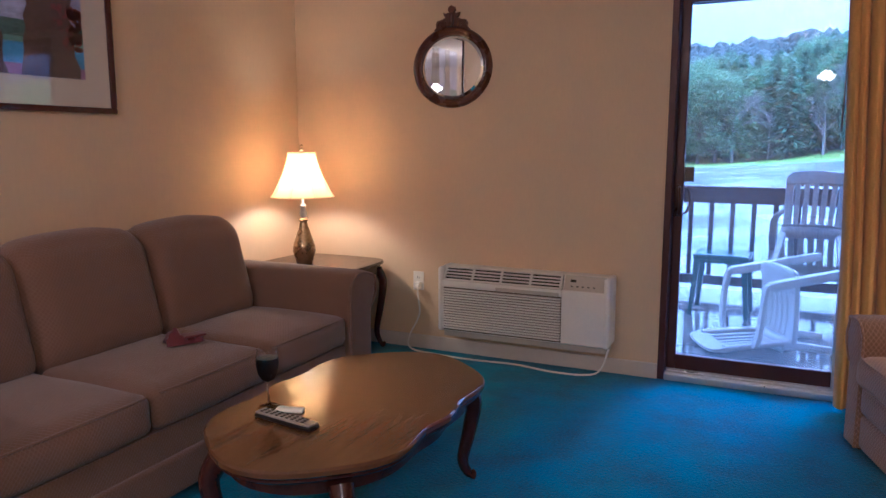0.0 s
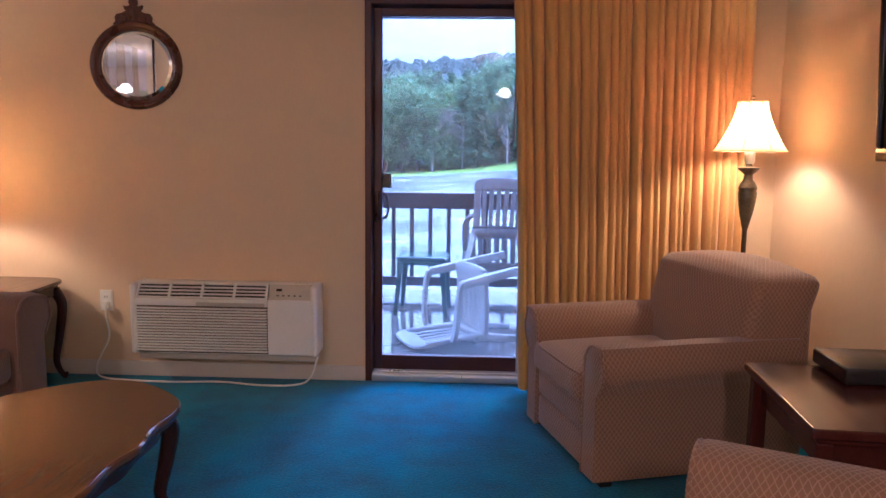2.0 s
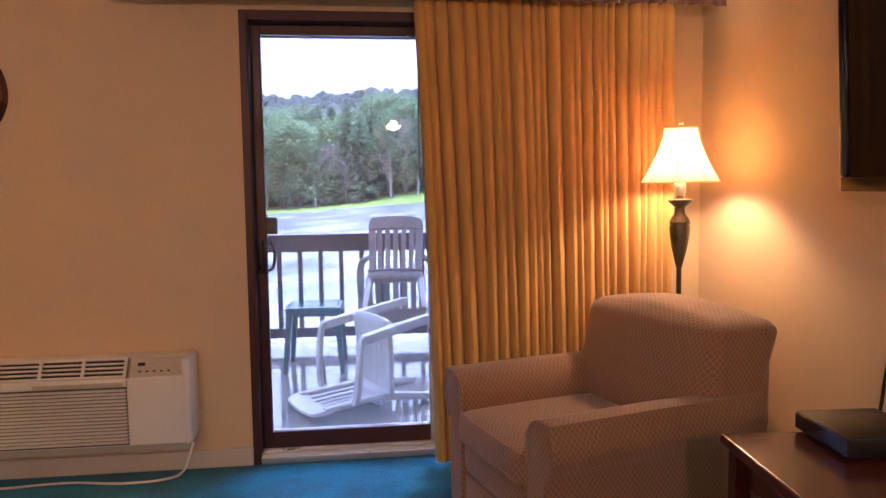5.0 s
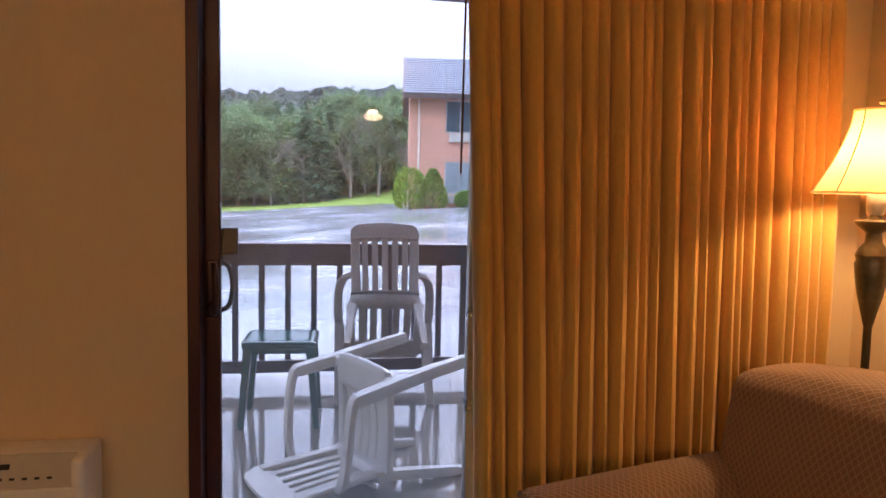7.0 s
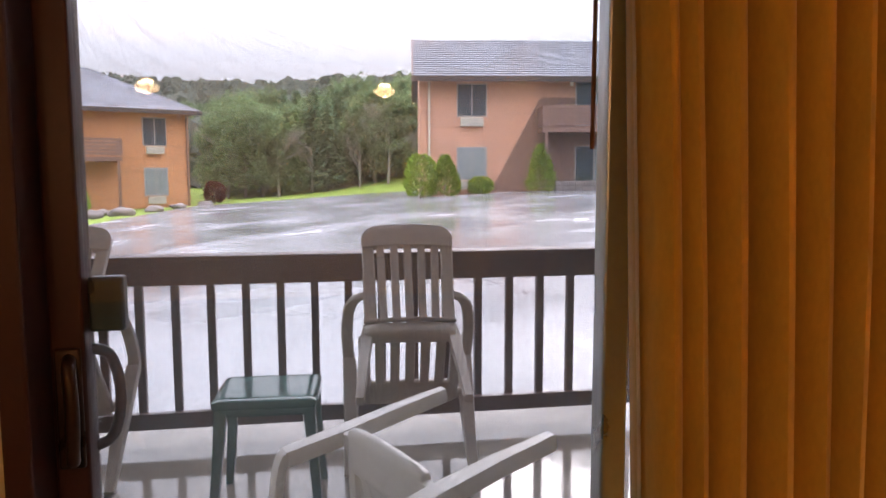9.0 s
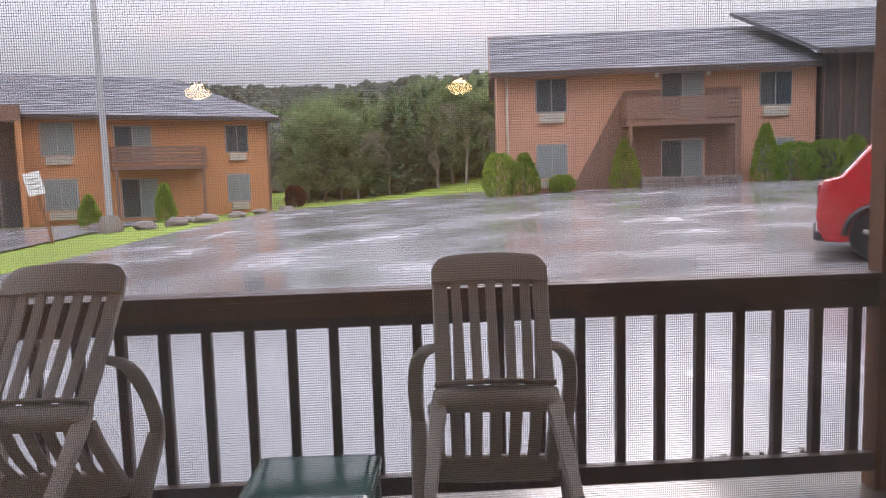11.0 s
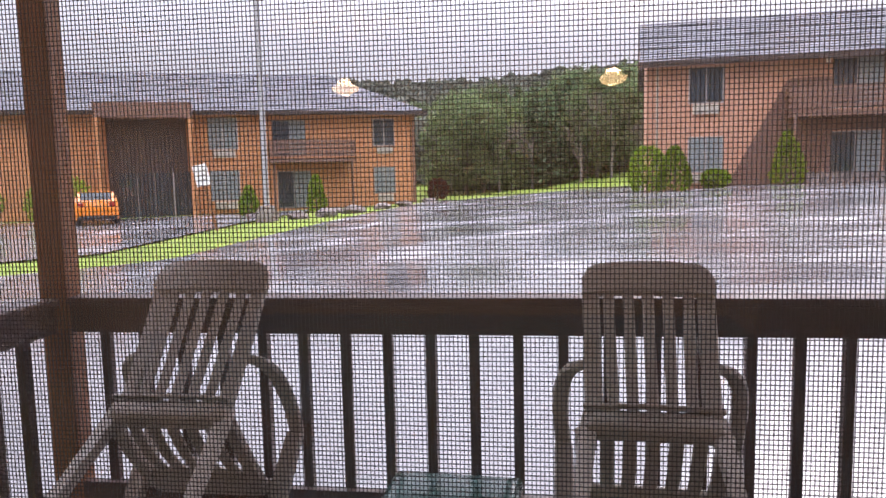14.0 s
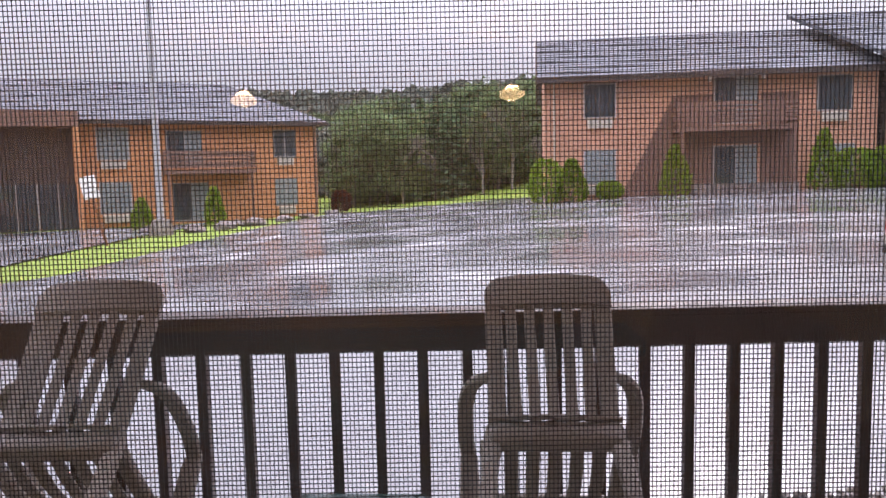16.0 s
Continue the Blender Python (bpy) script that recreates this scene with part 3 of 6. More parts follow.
def table_lamp():
    t = thing("table_lamp", *L1, 0.555, 0, "lit table lamp with cream shade and gilt vase base", "table lamp")
    part("base", lathe(bmesh.new(), [(0.045, 0), (0.05, 0.012), (0.055, 0.03), (0.068, 0.075), (0.062, 0.12), (0.042, 0.175), (0.026, 0.225), (0.022, 0.25), (0.03, 0.262), (0.018, 0.275)]), M["brass"], t, "gilt vase-shaped body", True)
    part("neck", lathe(bmesh.new(), [(0.012, 0.27), (0.022, 0.30), (0.014, 0.33), (0.02, 0.345), (0.009, 0.36), (0.009, 0.44)]), M["alu"], t, "pale metal neck", True)
    part("bulb", lathe(bmesh.new(), [(0.012, 0.44), (0.028, 0.475), (0.031, 0.51), (0.02, 0.54), (0.003, 0.55)], 16), M["bulb"], t, smooth=True).visible_shadow = False
    part("finial", lathe(bmesh.new(), [(0.004, 0.66), (0.012, 0.672), (0.006, 0.685), (0.012, 0.695), (0.002, 0.705)], 12), M["brass"], t, smooth=True)
    hp = [(-0.002, 0.0, 0.44), (0.045, 0, 0.47), (0.055, 0, 0.55), (0.03, 0, 0.64), (0.0, 0, 0.662)]
    h = sweep(bmesh.new(), curve_points(hp, 4), 0.002, 5)
    sweep(h, [(-p.x, p.y, p.z) for p in curve_points(hp, 4)], 0.002, 5)
    part("harp", h, M["brass"], t)
    shade(t, 0.40, 0.655, 0.182, 0.082)
    return t


def floor_lamp():
    t = thing("floor_lamp", *L2, 0, 0, "lit floor lamp with cream shade and aged bronze urn stem", "floor lamp")
    part("foot", lathe(bmesh.new(), [(0.14, 0), (0.14, 0.012), (0.11, 0.025), (0.05, 0.04), (0.02, 0.07), (0.012, 0.09)]), M["pewter"], t, smooth=True)
    part("pole", lathe(bmesh.new(), [(0.011, 0.08), (0.011, 0.92), (0.013, 0.925)], 14), M["pewter"], t, smooth=True)
    part("urn", lathe(bmesh.new(), [(0.013, 0.92), (0.02, 0.95), (0.032, 1.0), (0.040, 1.05), (0.044, 1.09), (0.040, 1.10), (0.044, 1.115), (0.034, 1.135), (0.022, 1.15), (0.020, 1.175), (0.048, 1.20), (0.050, 1.208), (0.018, 1.213), (0.012, 1.23), (0.012, 1.30)]), M["pewter"], t, "banded bronze urn", True)
    part("bulb", lathe(bmesh.new(), [(0.012, 1.30), (0.028, 1.335), (0.031, 1.37), (0.02, 1.40), (0.003, 1.41)], 16), M["bulb"], t, smooth=True).visible_shadow = False
    part("socket", lathe(bmesh.new(), [(0.02, 1.225), (0.024, 1.24), (0.024, 1.29), (0.018, 1.30)], 14), M["alu"], t, smooth=True)
    part("finial", lathe(bmesh.new(), [(0.004, 1.505), (0.012, 1.515), (0.005, 1.525), (0.011, 1.532), (0.002, 1.54)], 12), M["brass"], t, smooth=True)
    shade(t, 1.285, 1.51, 0.160, 0.066)
    return t


table_lamp()
floor_lamp()
M["opal"] = glow_material("opal_glass", (1.0, 0.62, 0.28), 12.0)
for cx in (1.93, 0.05):
    c = thing("ceiling_light", cx, -0.75, ZC, 0, "lit hanging lamp with an opal glass bowl", "ceiling light", "ceiling lights")
    part("canopy", lathe(bmesh.new(), [(0.06, -0.03), (0.06, 0.0)], 20), M["brass"], c, smooth=True)
    part("rod", lathe(bmesh.new(), [(0.008, -0.40), (0.008, -0.03)], 8), M["brass"], c, smooth=True)
    part("bowl", lathe(bmesh.new(), [(0.02, -0.50), (0.07, -0.49), (0.095, -0.465), (0.09, -0.445), (0.05, -0.43)], 24), M["opal"], c, "glowing opal bowl", True).visible_shadow = False

# ---- fixtures on the walls ----
M["ivory"] = material("ivory_plastic", (0.80, 0.76, 0.67), 0.38, vary=0.05, scale=4, grain=60, bump=0.03)
M["ivory2"] = material("aged_ivory_plastic", (0.52, 0.47, 0.37), 0.5, vary=0.08, scale=4, grain=60, bump=0.03)
M["recess"] = material("louvre_gap_shade", (0.13, 0.10, 0.075), 0.7, vary=0.1, bump=0)
M["black"] = material("black_void", (0.015, 0.013, 0.012), 0.7, vary=0.1, bump=0.0)
M["mirror_wood"] = material("carved_walnut", (0.085, 0.028, 0.014), 0.3, vary=0.3, scale=12, grain=70, bump=0.15)
M["silver"] = material("mirror_silver", (0.86, 0.86, 0.86), 0.01, 1.0, vary=0.01, bump=0, rough_vary=0.0)


def air_conditioner():
    x0, x1, z0, z1, yf = -0.252, 0.748, 0.172, 0.562, 4.015
    w, h = x1 - x0, z1 - z0
    a = thing("air_conditioner", x0, yf, z0, 0, "ivory through-wall heating and cooling unit, under the mirror", "air conditioner")
    dy = YW - yf
    bd = bmesh.new()
    box(bd, (0.006, 0.022, 0.003), (w - 0.006, dy - 0.002, 0.306), 0.008)
    box(bd, (0.006, 0.078, 0.30), (w - 0.006, dy - 0.002, h - 0.010), 0.008)
    part("body", bd, M["ivory"], a, smooth=True)
    for sx in (0.0, w - 0.034):
        part("end_cap", one_box((sx, 0.0, 0.005), (sx + 0.034, dy - 0.003, h - 0.006), 0.0165, 4), M["ivory"], a, smooth=True)
    gw = 0.735
    for k in range(16):
        z = 0.022 + k * 0.0152
        part("louvre", one_box((0.03, 0.0, z), (gw, 0.030, z + 0.0085), 0.003, 1), M["ivory"], a)
    # backing coloured grey-brown to draw the shade between the louvres
    part("panel_backing", one_box((0.028, 0.016, 0.012), (gw, 0.024, 0.268)), M["recess"], a, "backing panel coloured dark as shade between the louvres")
    part("brow", one_box((0.022, 0.003, 0.268), (gw + 0.004, 0.040, 0.307), 0.006), M["ivory"], a, smooth=True)
    part("pull", one_box((0.36, -0.002, 0.270), (gw - 0.01, 0.008, 0.290), 0.003), M["ivory2"], a, "grey recessed pull strip")
    # top discharge grille, leaning back
    tilt = Matrix.Translation((0, 0.012, 0.309)) @ Matrix.Rotation(radians(-32), 4, "X")
    part("grille_backing", one_box((0.03, 0.010, 0.0), (gw, 0.014, 0.088), m=tilt), M["black"], a, "dark vent opening")
    for k in range(5):
        part("grille_bar", one_box((0.03, -0.002, 0.003 + k * 0.019), (gw, 0.008, 0.010 + k * 0.019), m=tilt), M["ivory"], a)
    for k in range(5):
        x = 0.03 + k * (gw - 0.042) / 4
        part("grille_rib", one_box((x, -0.004, 0.0), (x + 0.012, 0.009, 0.092), m=tilt), M["ivory"], a)
    part("control_panel", one_box((gw + 0.004, 0.001, 0.012), (w - 0.022, 0.026, 0.309), 0.005), M["ivory"], a)
    lid = part("control_lid", one_box((gw + 0.012, -0.001, 0.0), (w - 0.03, 0.007, 0.088), 0.003, m=tilt), M["ivory2"], a, "control panel flap")
    part("display", one_box((gw + 0.045, -0.004, 0.048), (gw + 0.075, 0.0, 0.062), m=tilt), M["black"], lid, "small dark display")
    for k in range(5):
        part("button", one_box((gw + 0.05 + k * 0.03, -0.004, 0.020), (gw + 0.062 + k * 0.03, 0.0, 0.026), m=tilt), M["dark"], lid)
    part("wall_sleeve", one_box((0.02, 0.05, -0.035), (w - 0.02, dy - 0.002, -0.001), 0.004), M["ivory2"], a, "stained lower sleeve")
    return a


air_conditioner()


def wall_outlet():
    o = thing("wall_outlet", -0.466, YW, 0.425, 0, "ivory wall outlet with a plug in it", "outlet")
    part("plate", one_box((-0.036, -0.007, -0.058), (0.036, -0.001, 0.058), 0.003), M["ivory"], o)
    plug = part("plug", one_box((-0.018, -0.042, -0.045), (0.022, -0.008, -0.005), 0.006), M["ivory"], o, "ivory plug")
    for k in (0.022, 0.034):
        part("slot", one_box((k - 0.030, -0.0085, 0.014), (k - 0.027, -0.006, 0.026)), M["black"], o)
    return o


wall_outlet()
cord = thing("power_cord", 0, 0, 0, 0, "ivory power cord trailing along the carpet", "cord")
part("cable", sweep(bmesh.new(), curve_points([(-0.462, 4.165, 0.40), (-0.44, 4.14, 0.33), (-0.44, 4.15, 0.22), (-0.50, 4.13, 0.08), (-0.48, 4.12, 0.012), (-0.30, 4.08, 0.008), (-0.05, 4.07, 0.007), (0.20, 4.09, 0.007), (0.42, 4.05, 0.007), (0.60, 4.06, 0.008), (0.70, 4.04, 0.05), (0.74, 4.08, 0.165)], 8), 0.0055, 8), M["ivory"], cord, smooth=True)


def wall_mirror():
    m = thing("wall_mirror", -0.24, YW, 1.70, 0, "oval wall mirror in a carved dark wooden frame", "mirror")
    a, b = 0.232, 0.215

    def ring(r, depth, s=1.0):
        return [bm.verts.new((s * (a + r) * math.cos(2 * math.pi * i / 72), -depth, s * (b + r) * math.sin(2 * math.pi * i / 72))) for i in range(72)]
    bm = bmesh.new()
    loops = [ring(-0.035, 0.004), ring(-0.034, 0.016), ring(-0.026, 0.022), ring(-0.016, 0.020), ring(-0.008, 0.028), ring(0.004, 0.032), ring(0.012, 0.024), ring(0.016, 0.001)]
    for p, q in zip(loops, loops[1:]):
        for i in range(72):
            bm.faces.new((p[i], p[(i + 1) % 72], q[(i + 1) % 72], q[i]))
    part("frame", bm, M["mirror_wood"], m, smooth=True)
    bm = bmesh.new()
    outer, inner = ring(-0.034, 0.006), ring(-0.052, 0.0105)
    for i in range(72):
        bm.faces.new((outer[i], outer[(i + 1) % 72], inner[(i + 1) % 72], inner[i]))
    bm.faces.new(inner)
    part("mirror_glass", bm, M["silver"], m, "bevelled silvered glass")
    # carved crest: a stepped plaque with scrolls and a finial
    cr = bmesh.new()
    half = [(0.0, 0.345), (0.018, 0.335), (0.022, 0.318), (0.014, 0.306), (0.034, 0.300), (0.050, 0.306), (0.046, 0.288), (0.036, 0.278), (0.062, 0.266), (0.088, 0.262), (0.098, 0.244), (0.094, 0.226), (0.108, 0.212), (0.102, 0.186), (0.06, 0.198), (0.0, 0.204)]
    pts = half + [(-x, z) for x, z in half[-2:0:-1]]
    front = [cr.verts.new((x, -0.022, z)) for x, z in pts]
    back = [cr.verts.new((x, -0.002, z)) for x, z in pts]
    cr.faces.new(front)
    cr.faces.new(back[::-1])
    for i in range(len(pts)):
        j = (i + 1) % len(pts)
        cr.faces.new((front[i], back[i], back[j], front[j]))
    crest = part("crest", cr, M["mirror_wood"], m, "carved scrolled crest")
    for sx in (1, -1):
        p = [(sx * (0.055 + 0.030 * math.cos(t) * (1 - t / 9)), -0.024, 0.236 + 0.026 * math.sin(t) * (1 - t / 9)) for t in [k * 0.4 for k in range(18)]]
        part("scroll", sweep(bmesh.new(), p, 0.006, 6), M["mirror_wood"], crest, smooth=True)
    part("leaf", cushion(bmesh.new(), (-0.014, -0.034, 0.225), (0.014, -0.018, 0.30), 0.008, cuts=5), M["mirror_wood"], crest, smooth=True)
    return m


wall_mirror()


def picture():
    p = thing("framed_picture", XL, 2.13, 1.83, 90, "framed landscape print with cream mat above the sofa", "picture")
    w, h = 0.63, 0.43
    fm = bmesh.new()
    for lo, hi in (((-w, -0.028, -h), (w, -0.001, -h + 0.026)), ((-w, -0.028, h - 0.026), (w, -0.001, h)), ((-w, -0.028, -h + 0.026), (-w + 0.026, -0.001, h - 0.026)), ((w - 0.026, -0.028, -h + 0.026), (w, -0.001, h - 0.026))):
        box(fm, lo, hi, 0.005)
    part("frame", fm, M["mahog"], p, "dark plum-brown frame", True)
    M["mat"] = material("cream_mat_board", (0.62, 0.52, 0.38), 0.8, vary=0.04, bump=0.05)
    part("mat_board", one_box((-w + 0.025, -0.012, -h + 0.025), (w - 0.025, -0.006, h - 0.025)), M["mat"], p)
    iw, ih = w - 0.155, h - 0.145
    prm = {"sky": (0.36, 0.36, 0.52), "water": (0.12, 0.32, 0.62), "shore": (0.36, 0.18, 0.34), "far": (0.09, 0.15, 0.12), "lawn": (0.20, 0.34, 0.26), "trunk": (0.10, 0.055, 0.04), "leaves": (0.19, 0.035, 0.03)}
    ink = {k: material("print_" + k, c, 0.6, vary=0.45, scale=9, grain=50, bump=0.0) for k, c in prm.items()}

    def patch(name, mat, lo, hi, y):
        part(name, one_box((lo[0], y - 0.0008, lo[1]), (hi[0], y, hi[1])), mat, sheet)
    sheet = part("print", one_box((-iw, -0.0142, -ih), (iw, -0.0128, ih)), ink["sky"], p, "misty blue lake between dark tree trunks")
    patch("water", ink["water"], (-iw, -ih), (iw, -ih + 0.13), -0.0145)
    patch("shore", ink["shore"], (-iw, -ih), (iw, -ih + 0.045), -0.0155)
    patch("far_trees", ink["far"], (-iw, -ih + 0.15), (iw, -ih + 0.22), -0.0145)
    patch("meadow", ink["lawn"], (-iw, -ih + 0.13), (iw, -ih + 0.152), -0.0155)

    def trunk(x, wd, k):
        bm = bmesh.new()
        n = 12
        l = [bm.verts.new((x - wd * (0.5 + 0.25 * (1 - i / n) ** 2 + 0.06 * math.sin(3 * i + k)), -0.0172, -ih + 2 * ih * i / n)) for i in range(n + 1)]
        r = [bm.verts.new((x + wd * (0.5 + 0.2 * (1 - i / n) ** 2 + 0.06 * math.sin(2 * i + k)), -0.0172, -ih + 2 * ih * i / n)) for i in range(n + 1)]
        for i in range(n):
            bm.faces.new((l[i], r[i], r[i + 1], l[i + 1]))
        part("trunk", bm, ink["trunk"], sheet)
    trunk(iw - 0.16, 0.19, 0)
    trunk(iw - 0.47, 0.15, 2)
    trunk(-0.25, 0.10, 4)
    rnd = random.Random(4)
    fl = bmesh.new()
    for k in range(90):
        cx, cz, r = iw - 0.01 - abs(rnd.gauss(0, 0.05)), rnd.uniform(-ih + 0.12, -ih + 0.30), rnd.uniform(0.006, 0.016)
        cx = min(iw - r, max(-iw + r, cx))
        bmesh.ops.create_circle(fl, cap_ends=True, radius=r, segments=7, matrix=Matrix.Translation((cx, -0.0176, cz)) @ Matrix.Rotation(radians(90), 4, "X"))
    part("foliage", fl, ink["leaves"], sheet)
    gl = part("glazing", one_box((-w + 0.024, -0.0215, -h + 0.024), (w - 0.024, -0.0195, h - 0.024)), M["pane"], p)
    gl.visible_shadow = False
    return p


picture()

# ---- curtain, valance, wand ----
M["curtain"] = material("gold_curtain_cloth", (0.60, 0.335, 0.036), 0.8, vary=0.12, scale=4, grain=160, bump=0.12, sheen=0.3, stretch=(1, 1, 0.4))
M["valance"] = material("patterned_valance_cloth", (0.20, 0.105, 0.06), 0.85, vary=0.6, scale=14, grain=70, bump=0.1, sheen=0.2)


def pleated(name, x0, x1, y, z0, z1, folds, depth, mat, label, category, slant=0.0, seed=1, thick=0.004, rows=26):
    th = thing(name, 0, 0, 0, 0, label, category)
    rnd = random.Random(seed)
    n = folds * 12
    ph = [rnd.uniform(-0.9, 0.9) for _ in range(folds + 2)]
    am = [rnd.uniform(0.55, 1.25) for _ in range(folds + 2)]
    wd = [rnd.uniform(0.5, 1.6) for _ in range(folds)]
    tot = sum(wd)
    edge = [0]
    for q in wd:
        edge.append(edge[-1] + q / tot)
    bm = bmesh.new()
    sides = []
    for off in (0.0, thick):
        grid = []
        for j in range(rows + 1):
            v = j / rows
            row = []
            for i in range(n + 1):
                f, k = i / 12, min(i // 12, folds - 1)
                u = edge[k] + (edge[k + 1] - edge[k]) * (f - k)
                a = am[k] * (1 - (f - k)) + am[k + 1] * (f - k)
                s = math.sin(2 * math.pi * (f - k))
                s = math.copysign(abs(s) ** 0.9, s)
                grow = 0.55 + 0.45 * min(1, (1 - v) * 2.2)
                sway = 0.012 * math.sin(3.1 * v + 2 * ph[k]) * (1 - v)
                x = x0 + (x1 - x0) * u + slant * (1 - v) * (1 - u) + sway + 0.012 * math.cos(2 * math.pi * (f - k)) * a
                row.append(bm.verts.new((x, y + depth * a * s * grow + off + 0.01 * ph[k] * (1 - v), z0 + (z1 - z0) * v + (0.008 * math.sin(5 * u) if j == 0 else 0))))
            grid.append(row)
        sides.append(grid)
    for g in sides:
        for j in range(rows):
            for i in range(n):
                bm.faces.new((g[j][i], g[j][i + 1], g[j + 1][i + 1], g[j + 1][i]))
    a, b = sides
    for j in range(rows):
        for i in (0, n):
            bm.faces.new((a[j][i], a[j + 1][i], b[j + 1][i], b[j][i]))
    for i in range(n):
        for j in (0, rows):
            bm.faces.new((a[j][i], a[j][i + 1], b[j][i + 1], b[j][i]))
    part("cloth", bm, mat, th, smooth=True)
    return th


cur = pleated("curtain", 1.732, 2.93, 4.085, 0.015, 2.13, 25, 0.038, M["curtain"], "heavy gold pleated curtain drawn aside by the patio door", "curtain", 0.085, 3)
val = pleated("valance", 0.52, 3.125, 3.985, 2.075, 2.33, 40, 0.018, M["valance"], "gathered brown and green patterned valance over the door", "valance", 0, 8, rows=6)
part("board", one_box((0.54, 4.01, 2.30), (3.12, YW - 0.002, 2.325)), M["trim"], val)
part("curtain_rail", one_box((0.95, 4.035, 2.135), (3.0, 4.065, 2.16), 0.003), M["alu"], cur)
wand = thing("curtain_wand", 1.776, 4.215, 2.12, 0, "thin brown curtain draw wand", "wand", ry=0.4)
part("rod", lathe(bmesh.new(), [(0.0025, -0.80), (0.0034, -0.795), (0.0034, -0.02), (0.0025, 0.0)], 8), M["post"], wand, smooth=True)

# handle and latch on the sliding panel
M["handle"] = material("bronze_handle", (0.05, 0.022, 0.015), 0.35, 0.4, vary=0.2, scale=20, grain=90, bump=0.05)
hb = part("handle_plate", one_box((DX0 + 0.044, YG - 0.03, 0.88), (DX0 + 0.079, YG - 0.0205, 1.05), 0.006, 3), M["handle"], slider, smooth=True)
part("pull", sweep(bmesh.new(), curve_points([(DX0 + 0.064, YG - 0.028, 1.035), (DX0 + 0.070, YG - 0.050, 1.025), (DX0 + 0.074, YG - 0.056, 0.965), (DX0 + 0.070, YG - 0.050, 0.905), (DX0 + 0.064, YG - 0.028, 0.892)], 6), 0.009, 10), M["handle"], hb, "curved pull handle", True)
part("outer_pull", sweep(bmesh.new(), curve_points([(DX0 + 0.067, YG + 0.024, 1.04), (DX0 + 0.100, YG + 0.035, 1.025), (DX0 + 0.112, YG + 0.037, 0.965), (DX0 + 0.100, YG + 0.035, 0.905), (DX0 + 0.067, YG + 0.024, 0.89)], 6), 0.008, 10), M["handle"], slider, "curved outer handle", True)
part("latch_box", one_box((DX0 + 0.082, YG + 0.006, 1.065), (DX0 + 0.130, YG + 0.03, 1.143), 0.004), M["dark"], slider, "dark latch housing")

# insect screen outside the sliding panel
M["mesh"] = material("charcoal_screen_wire", (0.02, 0.02, 0.021), 0.6, vary=0.1, bump=0)
sx0, sx1, ys = DX0 + 0.04, 1.85, 4.385
scr = part("screen", one_box((sx0, ys - 0.008, 0.048), (sx0 + 0.018, ys + 0.008, DZ - 0.05)), M["bronze"], door, "insect screen panel")
sf = bmesh.new()
box(sf, (sx1, ys - 0.008, 0.048), (sx1 + 0.03, ys + 0.008, DZ - 0.05))
box(sf, (sx0 + 0.018, ys - 0.008, DZ - 0.085), (sx1, ys + 0.008, DZ - 0.05))
box(sf, (sx0 + 0.018, ys - 0.008, 0.048), (sx1, ys + 0.008, 0.10))
part("screen_frame", sf, M["alu"], scr, "grey screen frame")
vs, fs = [], []


def wire(lo, hi):
    i = len(vs)
    vs.extend(((lo[0], lo[1], lo[2]), (hi[0], lo[1], lo[2]), (hi[0], hi[1], lo[2]), (lo[0], hi[1], lo[2]), (lo[0], lo[1], hi[2]), (hi[0], lo[1], hi[2]), (hi[0], hi[1], hi[2]), (lo[0], hi[1], hi[2])))
    fs.extend(((i, i + 1, i + 5, i + 4), (i + 1, i + 2, i + 6, i + 5), (i + 2, i + 3, i + 7, i + 6), (i + 3, i, i + 4, i + 7)))


th = 0.00012
k = 0
while sx0 + 0.018 + k * 0.00122 < sx1:
    x = sx0 + 0.018 + k * 0.00122
    wire((x - th, ys - th, 0.10), (x + th, ys + th, DZ - 0.085))
    k += 1
k = 0
while 0.10 + k * 0.00140 < DZ - 0.085:
    z = 0.10 + k * 0.00140
    wire((sx0 + 0.018, ys + th * 0.4, z - th), (sx1, ys + th * 2.4, z + th))
    k += 1
me = bpy.data.meshes.new("screen_mesh")
me.from_pydata(vs, [], fs)
me.materials.append(M["mesh"])
sm = new("screen_mesh", me)
sm.parent = scr
tagged(sm, "fine charcoal insect mesh", kind="stuff")

# ---- television and its things ----
M["screen"] = material("tv_screen_glass", (0.006, 0.006, 0.008), 0.07, vary=0.05, bump=0, rough_vary=0.02)
M["gloss"] = material("gloss_black_plastic", (0.010, 0.010, 0.012), 0.12, vary=0.05, bump=0, rough_vary=0.03)
tv = thing("television", 2.955, 2.365, 1.255, 90, "black flat television hung on the wall", "television", rx=0)
tv.matrix_basis = pose(2.945, 2.365, 1.248, 0, -3, 0) @ pose(0, 0, 0, 0, 0, 90)
part("back_shell", one_box((-0.50, -0.06, 0.05), (0.50, -0.012, 0.59), 0.02), M["dark"], tv, smooth=True)
bz = bmesh.new()
box(bz, (-0.53, -0.014, 0.0), (0.53, 0.012, 0.045), 0.006)
box(bz, (-0.53, -0.014, 0.605), (0.53, 0.012, 0.635), 0.006)
box(bz, (-0.53, -0.014, 0.045), (-0.50, 0.012, 0.605), 0.006)
box(bz, (0.50, -0.014, 0.045), (0.53, 0.012, 0.605), 0.006)
part("bezel", bz, M["gloss"], tv, "gloss black bezel", True)
part("display", one_box((-0.50, -0.012, 0.045), (0.50, 0.004, 0.605)), M["screen"], tv, "dark switched-off screen")
